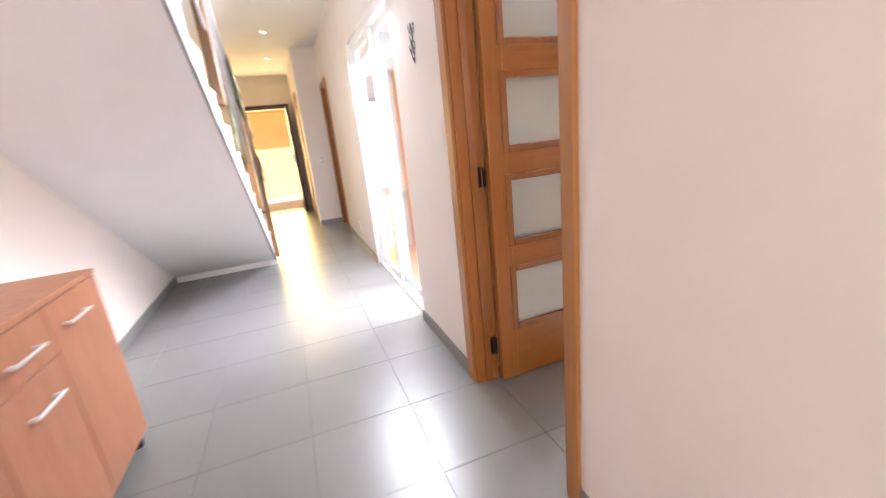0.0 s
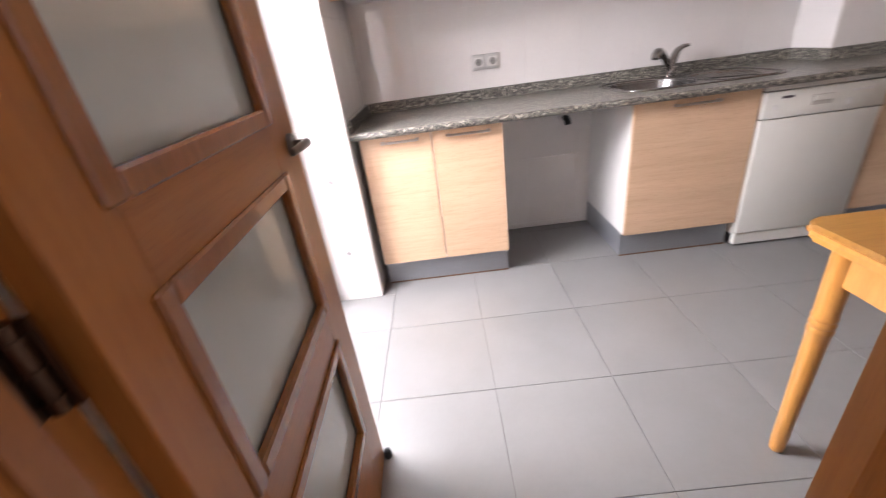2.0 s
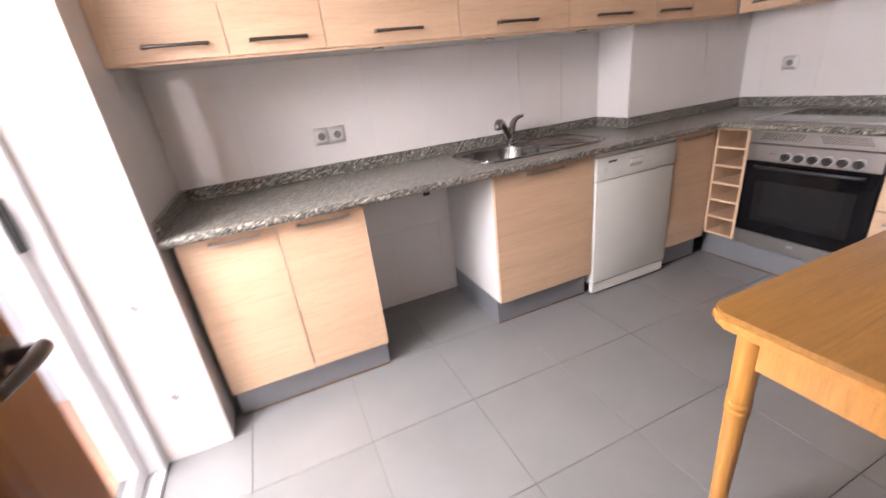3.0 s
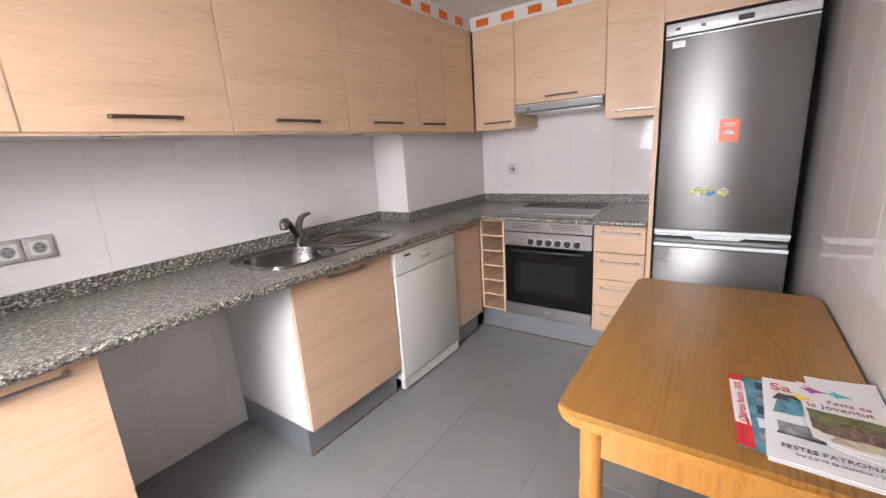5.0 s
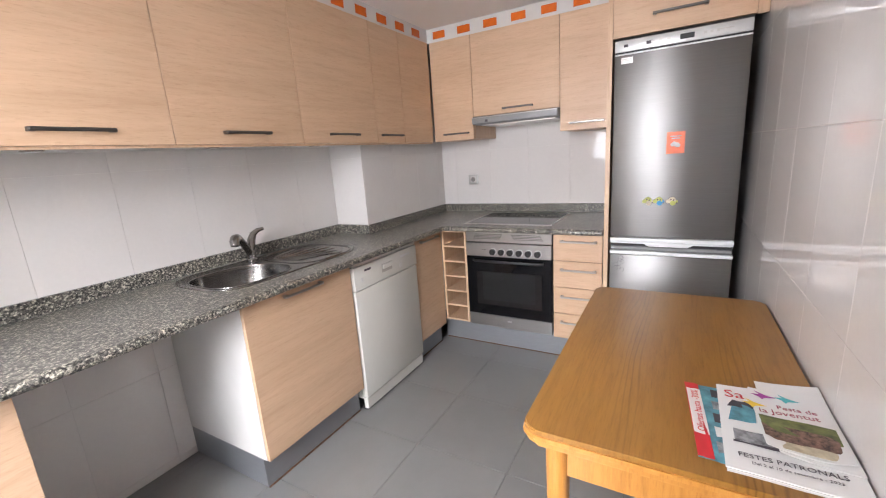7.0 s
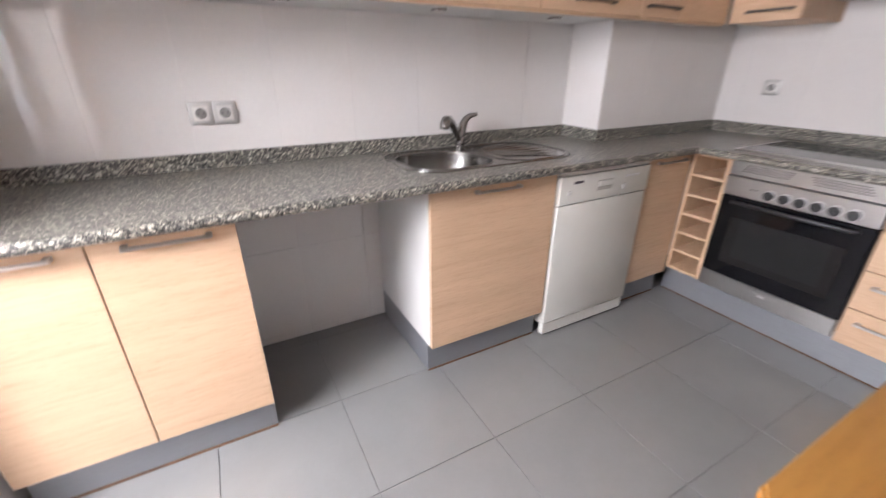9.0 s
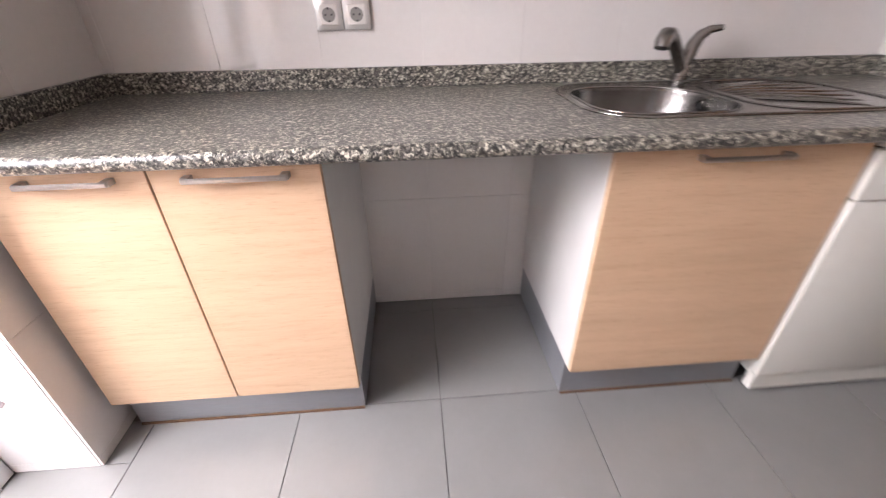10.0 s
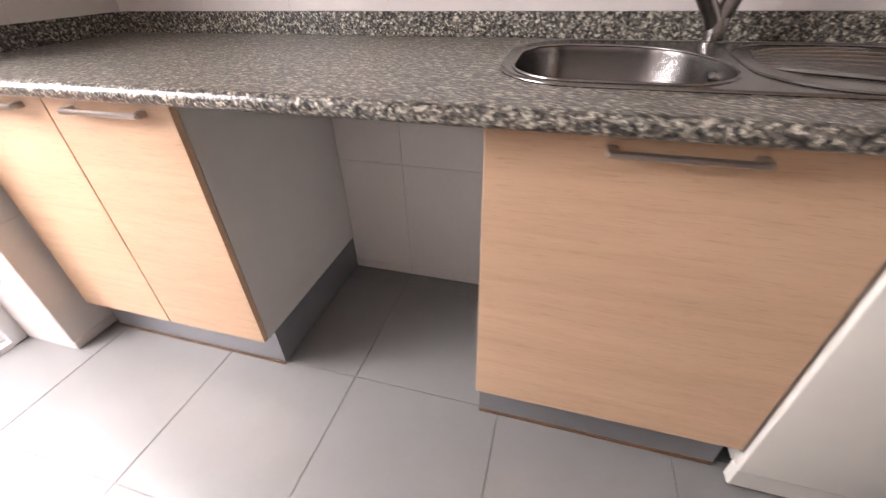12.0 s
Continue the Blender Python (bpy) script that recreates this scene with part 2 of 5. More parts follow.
CLEAR = glass_mat("clear_glass", (0.95, 0.98, 0.98))
MILK, _nt, _b = mat("milky_glass", 0.07)
_b.inputs["Transmission Weight"].default_value = 0.10
_nt.links.new(ramp(_nt, noise_of(_nt, coords(_nt), 3, 3), [(0.3, (0.46, 0.48, 0.44)), (0.7, (0.51, 0.53, 0.49))]), _b.inputs["Base Color"])
PAPER = plain("white_paper", (0.78, 0.77, 0.75), 0.35, vary=0.02)
REDP = plain("red_print", (0.55, 0.02, 0.03), 0.4, vary=0.08)
BLUEP = plain("teal_print", (0.10, 0.27, 0.33), 0.4, vary=0.5, scale=30)
INK = plain("dark_print", (0.06, 0.05, 0.06), 0.5, vary=0.3)
MAROON = plain("maroon_print", (0.30, 0.02, 0.06), 0.5, vary=0.1)
GREENP = plain("green_photo", (0.12, 0.14, 0.04), 0.4, vary=0.6, scale=45)
CROWD = plain("brown_photo", (0.16, 0.09, 0.07), 0.4, vary=0.8, scale=120)
SANDP = plain("sand_photo", (0.50, 0.43, 0.30), 0.4, vary=0.2, scale=60)
PURP = plain("purple_print", (0.35, 0.05, 0.30), 0.4)
CYAN = plain("turquoise_print", (0.10, 0.48, 0.50), 0.4)
YELL = plain("yellow_print", (0.80, 0.55, 0.05), 0.4)
GREYP = plain("grey_photo", (0.25, 0.25, 0.26), 0.4, vary=0.6, scale=60)
RUBBER = plain("black_rubber", (0.02, 0.02, 0.02), 0.7, vary=0.2)

# ---- building helpers ----
WORLD = {}


def box(bm, x0, x1, y0, y1, z0, z1, bev=0.0, seg=1):
    m = Matrix.Translation(((x0 + x1) / 2, (y0 + y1) / 2, (z0 + z1) / 2)) @ Matrix.Diagonal((abs(x1 - x0), abs(y1 - y0), abs(z1 - z0), 1))
    r = bmesh.ops.create_cube(bm, size=1, matrix=m)
    if bev:
        edges = {e for v in r["verts"] for e in v.link_edges}
        bmesh.ops.bevel(bm, geom=list(edges), offset=bev, segments=seg, affect="EDGES", profile=0.5)


def cyl(bm, a, b, r0, r1=None, seg=16):
    a, b = Vector(a), Vector(b)
    d = b - a
    m = Matrix.Translation((a + b) / 2) @ d.to_track_quat("Z", "Y").to_matrix().to_4x4()
    bmesh.ops.create_cone(bm, cap_ends=True, segments=seg, radius1=r0, radius2=r0 if r1 is None else r1, depth=d.length, matrix=m)


def lathe(bm, cx, cy, profile, seg=24):
    """profile: (radius, z) from below to above."""
    rings = []
    for r, z in profile:
        rings.append([bm.verts.new((cx + r * math.cos(2 * math.pi * i / seg), cy + r * math.sin(2 * math.pi * i / seg), z)) for i in range(seg)])
    for a, b in zip(rings, rings[1:]):
        for i in range(seg):
            bm.faces.new((a[i], a[(i + 1) % seg], b[(i + 1) % seg], b[i]))
    bm.faces.new(rings[0][::-1])
    bm.faces.new(rings[-1])


def tube(bm, pts, radii, seg=14):
    """A swept round rod through pts."""
    pts = [Vector(p) for p in pts]
    rings = []
    for i, p in enumerate(pts):
        d = (pts[min(i + 1, len(pts) - 1)] - pts[max(i - 1, 0)]).normalized()
        q = d.to_track_quat("Z", "Y")
        r = radii[i] if isinstance(radii, (list, tuple)) else radii
        rx, ry = r if isinstance(r, tuple) else (r, r)
        rings.append([bm.verts.new(p + q @ Vector((rx * math.cos(2 * math.pi * k / seg), ry * math.sin(2 * math.pi * k / seg), 0))) for k in range(seg)])
    for a, b in zip(rings, rings[1:]):
        for k in range(seg):
            bm.faces.new((a[k], a[(k + 1) % seg], b[(k + 1) % seg], b[k]))
    bm.faces.new(rings[0][::-1])
    bm.faces.new(rings[-1])


def prism(bm, pts, z0, z1):
    """A flat outline (x, y) raised from z0 to z1."""
    a = [bm.verts.new((x, y, z0)) for x, y in pts]
    b = [bm.verts.new((x, y, z1)) for x, y in pts]
    n = len(pts)
    bm.faces.new(a[::-1])
    bm.faces.new(b)
    for i in range(n):
        bm.faces.new((a[i], a[(i + 1) % n], b[(i + 1) % n], b[i]))


def finish(bm, name, material, smooth=False):
    bmesh.ops.recalc_face_normals(bm, faces=bm.faces)
    me = bpy.data.meshes.new(name)
    bm.to_mesh(me)
    bm.free()
    if smooth:
        me.polygons.foreach_set("use_smooth", [True] * len(me.polygons))
        me.set_sharp_from_angle(angle=radians(38))
    if material:
        me.materials.append(material)
    return me


def part(name, bm, material, parent=None, label="", smooth=False):
    ob = new(name, finish(bm, name, material, smooth))
    if parent is not None:
        ob.parent = parent
        ob.matrix_parent_inverse = WORLD.get(parent.name, Matrix()).inverted()
    if label:
        ob["label"] = label
    return ob


def empty(name, loc, label, category, group=""):
    e = new(name)
    e.location = loc
    e.empty_display_size = 0.1
    WORLD[e.name] = Matrix.Translation(loc)
    return tagged(e, label, category, group)


def bpart(name, dims, material, parent=None, label="", bev=0.0, seg=1):
    bm = bmesh.new()
    for d in (dims if isinstance(dims[0], (tuple, list)) else [dims]):
        box(bm, *d, bev=bev, seg=seg)
    return part(name, bm, material, parent, label, smooth=seg > 1)


def structure(name, dims, material, label, category="", bev=0.0):
    ob = bpart(name, dims, material, bev=bev)
    return tagged(ob, label, category, kind="structure")


def words(text, size, material, m, parent, label="", name="printed_words", extrude=0.0002):
    cu = bpy.data.curves.new(name, "FONT")
    cu.body, cu.size, cu.extrude, cu.resolution_u = text, size, extrude, 2
    tmp = bpy.data.objects.new(name, cu)
    scene.collection.objects.link(tmp)
    me = bpy.data.meshes.new_from_object(tmp)
    me.name = name
    bpy.data.objects.remove(tmp)
    me.transform(m)
    me.materials.clear()
    me.materials.append(material)
    ob = new(name, me)
    ob.parent = parent
    ob.matrix_parent_inverse = WORLD.get(parent.name, Matrix()).inverted()
    if label:
        ob["label"] = label
    return ob


# ---- large structure ----
KX0, KX1, KY0, KY1 = -0.475, 3.17, 0.80, 3.17
KC, HC = 2.26, 2.65
HS = -1.34
JOG_X, JOG_Y = 2.10, 2.90

ground = structure("ground", (-60, 60, -60, 60, -0.4, -0.13), PAVE, "pale sunlit paving outside the house", "ground")
floor = structure("floor", [(-8.15, 4.3, HS - 0.15, 0.80, -0.12, -0.004), (-0.90, 4.3, 0.80, KY1 + 0.15, -0.12, -0.004)], FGROUT, "grey stoneware floor with thin dark joints", "floor")
structure("wall_north", [(-0.90, 3.35, KY1 + 0.003, 3.35, -0.1, 3.0), (JOG_X + 0.003, KX1 + 0.003, JOG_Y + 0.003, KY1 + 0.003, 0, KC)], GROUT, "tiled kitchen wall behind the sink counter", "wall")
structure("wall_east", (KX1 + 0.003, 3.35, KY0 - 0.13, KY1 + 0.003, -0.1, 3.0), GROUT, "tiled kitchen wall behind the oven", "wall")
structure("wall_west", [(-0.90, KX0 - 0.003, 2.493, KY1 + 0.003, -0.1, 2.9), (-0.90, KX0 - 0.003, KY0, 1.28, -0.1, 2.9), (-0.90, KX0 - 0.003, 1.28, 2.493, 2.12, 2.9)], GROUT, "thick tiled wall with the opening to the patio", "wall")
structure("wall_south", [(-5.42 - 0.1, -5.42, 0.69, KY0 - 0.003, 0, HC), (-4.82, -2.80, 0.69, KY0 - 0.003, 0, HC), (-5.42, -4.82, 0.69, KY0 - 0.003, 2.08, HC),
    (-2.80, -1.27, 0.69, KY0 - 0.003, 2.10, HC), (-1.27, -0.416, 0.69, KY0 - 0.003, 0, HC), (-0.416, 0.350, 0.69, KY0 - 0.003, 2.06, HC), (0.350, 4.3, 0.69, KY0 - 0.003, 0, HC)],
    WALL, "cream painted wall between hall and kitchen", "wall")
structure("wall_hall_left", (-8.15, 4.3, HS - 0.15, HS, -0.1, HC), WALL, "plain white painted hall wall", "wall")
# Unseen end wall; its opening is made up to hold the fill lamp.
structure("wall_hall_end", [(4.15, 4.3, HS, -1.1, 0, HC), (4.15, 4.3, 0.3, 0.69, 0, HC), (4.15, 4.3, -1.1, 0.3, 0, 0.75), (4.15, 4.3, -1.1, 0.3, 2.15, HC)], WALL, "unseen painted wall closing the hall, opening added for the fill lamp", "wall")
structure("wall_street", [(-8.15, -8.0, HS, -0.68, 0, HC), (-8.15, -8.0, 0.22, 0.335, 0, HC), (-8.15, -8.0, -0.68, 0.22, 2.10, HC)], WALL, "plain painted wall around the street door", "wall")
structure("wall_hall_jog", (-8.0, -5.52, 0.335, 0.82, 0, HC), WALL, "pale grey painted wall that narrows the hall", "wall")
structure("ceiling_hall", (-8.15, 4.3, HS - 0.15, KY0, HC, HC + 0.25), CEIL, "smooth cream hall ceiling", "ceiling")
structure("ceiling", (-0.90, 3.35, KY0, 3.35, KC + 0.004, KC + 0.64), CEIL, "smooth grey-white kitchen ceiling", "ceiling")
structure("bulkhead", [(KX0, KX1, 2.742, JOG_Y, 2.170, KC + 0.002), (2.772, KX1, KY0, 2.742, 2.170, KC + 0.002), (KX0, JOG_X, JOG_Y, KY1, 2.170, KC + 0.002)], WHITE, "white band above the wall cabinets", "wall")

# patio and street outside
structure("patio_floor", (-3.4, -0.90, KY0, 3.3, -0.10, -0.03), TERRA, "terracotta patio floor", "floor")
# Unseen upper walls are raised, the east one most, to block the sun.
structure("patio_wall", [(-3.6, -3.4, 0.82, 3.5, -0.1, 4.6), (-3.6, -0.90, 3.3, 3.5, -0.1, 4.6), (-3.6, -0.90, 0.69, 0.812, 2.9, 4.6), (-0.90, -0.7, 0.69, 3.5, 2.9, 6.6)], PATIOW, "white rendered patio wall, shade tint in its colour, unseen upper walls added", "wall")
structure("patio_pilaster", (-3.4, -3.1, 1.25, 1.75, -0.03, 1.95), OCHRE, "ochre painted pier on the patio wall", "wall")
CREAMR = plain("cream_render", (0.93, 0.66, 0.26), 0.85, vary=0.06, scale=1.5, bumps=0.3)
structure("street_building", [(-14.0, -11.5, -6, 6, -0.2, 2.35), (-14.0, -11.6, -6, 6, 2.35, 5.0)], CREAMR, "cream rendered building across the street in full sun", "building")
# Added slab, no canopy known: its ochre gives the doorway's orange upper gradient.
structure("street_ochre_slab", (-11.5, -10.7, -3, 3, 2.25, 2.40), OCHRE, "added ochre slab giving the orange gradient at the top of the street view", "awning")

# ---- doors and openings ----


def door_casing(name, x0, x1, top, label):
    t = empty(name, ((x0 + x1) / 2, 0.75, 0), label, "door frame")
    t["kind"] = "structure"
    y0, y1 = 0.672, 0.818
    bpart("jamb", (x0 - 0.002, x0 + 0.022, y0 + 0.012, y1 - 0.012, 0, top), BEECH, t)
    bpart("jamb", (x1 - 0.022, x1 + 0.002, y0 + 0.012, y1 - 0.012, 0, top), BEECH, t)
    bpart("head_jamb", (x0 + 0.022, x1 - 0.022, y0 + 0.012, y1 - 0.012, top - 0.022, top), BEECHH, t)
    for ya, yb in ((y0, y0 + 0.0175), (y1 - 0.0175, y1)):
        bpart("casing_trim", (x0 - 0.066, x0 + 0.008, ya, yb, 0, top + 0.05), CASING, t, bev=0.004)
        bpart("casing_trim", (x1 - 0.008, x1 + 0.052, ya, yb, 0, top + 0.05), CASING, t, bev=0.004)
        bpart("casing_trim", (x0 + 0.0082, x1 - 0.0082, ya, yb, top - 0.008, top + 0.05), BEECHH, t, bev=0.004)
    return t


casing = door_casing("door_frame_kitchen", -0.416, 0.350, 2.06, "varnished beech door frame of the kitchen")
for a, w, e in ((-0.396, 0.012, 0.768), (0.318, 0.011, 0.765)):
    bpart("stop_strip", (a, a + w, 0.735, e, 0, 2.03), MOULD, casing, "dark rebate strip")
door_casing("door_frame_hall", -5.42, -4.82, 2.08, "varnished beech frame of a further hall door")
far_leaf = empty("door_hall", (-5.1, 0.79, 0), "closed beech inner door deep in its frame", "door")
far_leaf["kind"] = "structure"
bpart("leaf", (-5.395, -4.845, 0.760, 0.790, 0.005, 2.05), BEECH, far_leaf, bev=0.002)
bpart("door_handle", (-4.93, -4.90, 0.735, 0.775, 1.02, 1.04), CHROME, far_leaf, "chrome lever", bev=0.004)


def kitchen_leaf():
    t = empty("door_kitchen", (-0.375, 0.80, 0), "open varnished beech door with four frosted glass panes", "door")
    t["kind"] = "structure"
    xa, xb, ya, yb = -0.395, -0.355, 0.798, 1.452
    pa, pb = 0.892, 1.318
    zb = [0.292, 0.727, 1.160, 1.594]
    h = 0.300
    bpart("stile", (xa, xb, ya, pa, 0.008, 2.045), BEECH, t, bev=0.002)
    bpart("stile", (xa, xb, pb, yb, 0.008, 2.045), BEECH, t, bev=0.002)
    lo = 0.008
    for z in zb + [2.045]:
        hi = z if z < 2.0 else 2.045
        bpart("rail", (xa + 0.0003, xb - 0.0003, pa, pb, lo, hi), BEECHH, t)
        lo = z + h
    for z in zb:
        m = bpart("pane", (xa + 0.016, xb - 0.016, pa, pb, z, z + h), MILK, t, "frosted milky glass")
        for xo, xi in ((xb, xb + 0.007), (xa - 0.007, xa)):
            w = 0.02
            x0, x1 = (xb - 0.012, xi) if xo == xb else (xo, xa + 0.012)
            x0 = xi if xo != xb else x0
            bm = bmesh.new()
            for d in ((pa - w, pa + 0.012, z - w, z + h + w), (pb - 0.012, pb + w, z - w, z + h + w)):
                box(bm, min(x0, x1), max(x0, x1), d[0], d[1], d[2], d[3], bev=0.004)
            for d in ((pa + 0.012, pb - 0.012, z - w, z + 0.012), (pa + 0.012, pb - 0.012, z + h - 0.012, z + h + w)):
                box(bm, min(x0, x1), max(x0, x1), d[0], d[1], d[2], d[3], bev=0.004)
            part("glazing_bead", bm, MOULD, m, "darker raised moulding")
    for z in (0.195, 1.045, 1.86):
        bm = bmesh.new()
        cyl(bm, (-0.388, 0.787, z - 0.045), (-0.388, 0.787, z + 0.045), 0.0085)
        for k in (-0.03, 0, 0.03):
            cyl(bm, (-0.388, 0.787, z + k - 0.002), (-0.388, 0.787, z + k + 0.002), 0.0105)
        box(bm, -0.386, -0.374, 0.791, 0.7975, z - 0.045, z + 0.045)
        box(bm, -0.3965, -0.3935, 0.755, 0.784, z - 0.045, z + 0.045)
        bmesh.ops.translate(bm, verts=bm.verts, vec=(-0.006, -0.010, 0))
        part("hinge", bm, HINGE, t, "dark bronze hinge", smooth=True)
    bm = bmesh.new()
    cyl(bm, (-0.3548, 1.41, 1.085), (-0.346, 1.41, 1.085), 0.025, 0.023, 24)
    hd = part("door_handle", bm, NICKELD, t, "satin nickel lever on a round rose", smooth=True)
    bm = bmesh.new()
    cyl(bm, (-0.347, 1.41, 1.085), (-0.318, 1.41, 1.085), 0.0095)
    tube(bm, [(-0.320, 1.419, 1.085), (-0.317, 1.395, 1.087), (-0.320, 1.355, 1.086), (-0.326, 1.33, 1.084)], [(0.008, 0.010), (0.008, 0.010), (0.006, 0.009), (0.005, 0.008)])
    part("lever", bm, NICKELD, hd, smooth=True)
    bm = bmesh.new()
    lathe(bm, -0.348, 1.462, [(0.013, 0.0), (0.014, 0.012), (0.011, 0.03), (0.004, 0.036)], 12)
    stop = part("door_stop", bm, RUBBER, None, smooth=True)
    tagged(stop, "small round door stop on the floor beside the open door", "door stop")
    t.location = (-0.367, 0.812, -0.004)
    t.rotation_euler = (0, 0, radians(1.3))
    return t


kitchen_leaf()


def sliding_door(name, axis, a, b, top, at, label, stiles):
    """axis y: in the plane x = at, from y a to b; axis x: in the plane y = at."""
    def put(u0, u1, d0, d1, z0, z1):
        return (at + d0, at + d1, u0, u1, z0, z1) if axis == "y" else (u0, u1, at + d0, at + d1, z0, z1)
    loc = (at, (a + b) / 2, 0) if axis == "y" else ((a + b) / 2, at, 0)
    t = empty(name, loc, label, "sliding door")
    t["kind"] = "structure"
    f = 0.045
    bpart("door_frame", [put(a, a + f, -0.05, 0.05, 0, top), put(b - f, b, -0.05, 0.05, 0, top), put(a + f, b - f, -0.05, 0.05, top - f, top)], ALU, t, bev=0.003)
    bpart("track", [put(a + f, b - f, -0.05, 0.05, -0.02, 0.018), put(a + f, b - f, -0.022, -0.016, 0.018, 0.03), put(a + f, b - f, 0.016, 0.022, 0.018, 0.03)], ALU, t)
    for (u0, u1), d in stiles:
        s = 0.06
        sash = bpart("sash", [put(u0, u0 + s, d - 0.014, d + 0.014, 0.03, top - f), put(u1 - s, u1, d - 0.014, d + 0.014, 0.03, top - f),
            put(u0 + s, u1 - s, d - 0.014, d + 0.014, 0.03, 0.10), put(u0 + s, u1 - s, d - 0.014, d + 0.014, top - f - 0.06, top - f)], ALU, t, bev=0.004)
        g = bpart("pane", put(u0 + s, u1 - s, d - 0.003, d + 0.003, 0.10, top - f - 0.06), CLEAR, sash, "clear glass")
        g.visible_shadow = False
        bpart("sash_handle", put(u1 - 0.045, u1 - 0.02, d + 0.014, d + 0.03, 0.98, 1.14), BLACK, sash, "small black pull", bev=0.003)
    return t


sliding_door("patio_door", "y", 1.28, 2.485, 2.12, -0.77, "white aluminium sliding patio door, closed", [((1.325, 1.93), 0.019), ((1.87, 2.44), -0.019)])
sliding_door("hall_sliding_door", "x", -2.80, -1.27, 2.10, 0.765, "white aluminium sliding door from the hall to the patio", [((-2.755, -2.005), -0.019), ((-2.065, -1.315), 0.019)])

street = empty("street_door", (-8.02, 0.15, 0), "dark brown street door standing open to the sun", "door")
street["kind"] = "structure"
bpart("door_frame", [(-8.06, -7.97, -0.70, -0.61, 0, 2.12), (-8.06, -7.97, 0.15, 0.24, 0, 2.12), (-8.06, -7.97, -0.61, 0.15, 2.03, 2.12)], DARKW, street, "dark wooden frame", bev=0.004)
bpart("leaf", (-7.96, -7.22, 0.165, 0.215, 0.01, 2.03), DARKW, street, bev=0.004)
bpart("door_handle", (-7.34, -7.30, 0.125, 0.165, 0.98, 1.14), CHROME, street, "chrome handle", bev=0.004)
side = empty("closet_door", (-6.6, 0.33, 0), "pale wooden closet door on the hall wall", "door")
side["kind"] = "structure"
bpart("casing_trim", [(-7.05, -6.97, 0.315, 0.3345, 0, 2.12), (-6.23, -6.15, 0.315, 0.3345, 0, 2.12), (-6.97, -6.23, 0.315, 0.3345, 2.05, 2.12)], CASING, side, bev=0.003)
bpart("leaf", (-6.965, -6.235, 0.322, 0.3343, 0.005, 2.045), CASING, side)

# ---- stair over the hall ----


def stair():
    t = empty("staircase", (-3.76, -0.88, 0), "white plastered staircase with steel rails and wooden posts", "staircase")
    t["kind"] = "structure"
    k = 0.63
    x0, x1 = -3.58, 0.45
    bm = bmesh.new()
    run, n = 0.28, 15
    top = []
    for i in range(n):
        xs = x0 - 0.30 + i * run
        z = (i + 1) * run * k
        if z > 2.6:
            break
        top += [(xs, z - run * k), (xs, z)]
    top.append((top[-1][0] + run, top[-1][1]))
    outline = [(x0, 0.0), (x0, 0.05), (x1, 0.05 + k * (x1 - x0) - 0.02)] + [p for p in reversed(top) if p[1] <= 2.6]
    va = [bm.verts.new((x, HS + 0.001, z)) for x, z in outline]
    vb = [bm.verts.new((x, -0.33, z)) for x, z in outline]
    bm.faces.new(va)
    bm.faces.new(vb[::-1])
    m = len(outline)
    for i in range(m):
        bm.faces.new((va[i], vb[i], vb[(i + 1) % m], va[(i + 1) % m]))
    part("flight", bm, SOFFIT, t)
    bm = bmesh.new()
    for s in (0.0,):
        a = [(x0, 0.045), (x1, 0.025 + k * (x1 - x0)), (x1, 0.055 + k * (x1 - x0)), (x0, 0.075)]
        va = [bm.verts.new((x, -0.34, z)) for x, z in a]
        vb = [bm.verts.new((x, -0.326, z)) for x, z in a]
        bm.faces.new(va)
        bm.faces.new(vb[::-1])
        for i in range(4):
            bm.faces.new((va[i], vb[i], vb[(i + 1) % 4], va[(i + 1) % 4]))
    part("edge_strip", bm, BASEB, t, "thin grey edge strip under the flight")
    for i in range(len(top) // 2):
        xs, z = top[2 * i + 1]
        bpart("tread", (xs - 0.02, xs + run - 0.002, HS + 0.003, -0.325, z + 0.001, z + 0.031), WHITE, t, bev=0.004)
    for px in (-3.66, -2.70, -1.62, -0.55):
        zb = 0.72 * (px + 3.76)
        bpart("rail_post", (px - 0.045, px + 0.045, -0.343, -0.285, zb, min(HC - 0.01, zb + 0.92)), STAIRW, t, "brown wooden post", bev=0.004)
    for dz, r in ((0.38, 0.010), (0.54, 0.010), (0.70, 0.012), (0.93, 0.022)):
        bm = bmesh.new()
        xe = min(x1, (HC - 0.04 - dz) / 0.72 - 3.76)
        tube(bm, [(-3.74, -0.30, 0.015 + dz), (xe, -0.30, 0.72 * (xe + 3.76) + dz)], r)
        part("rail_bar", bm, STEELH, t, "steel rail", smooth=True)
    return t


stair()



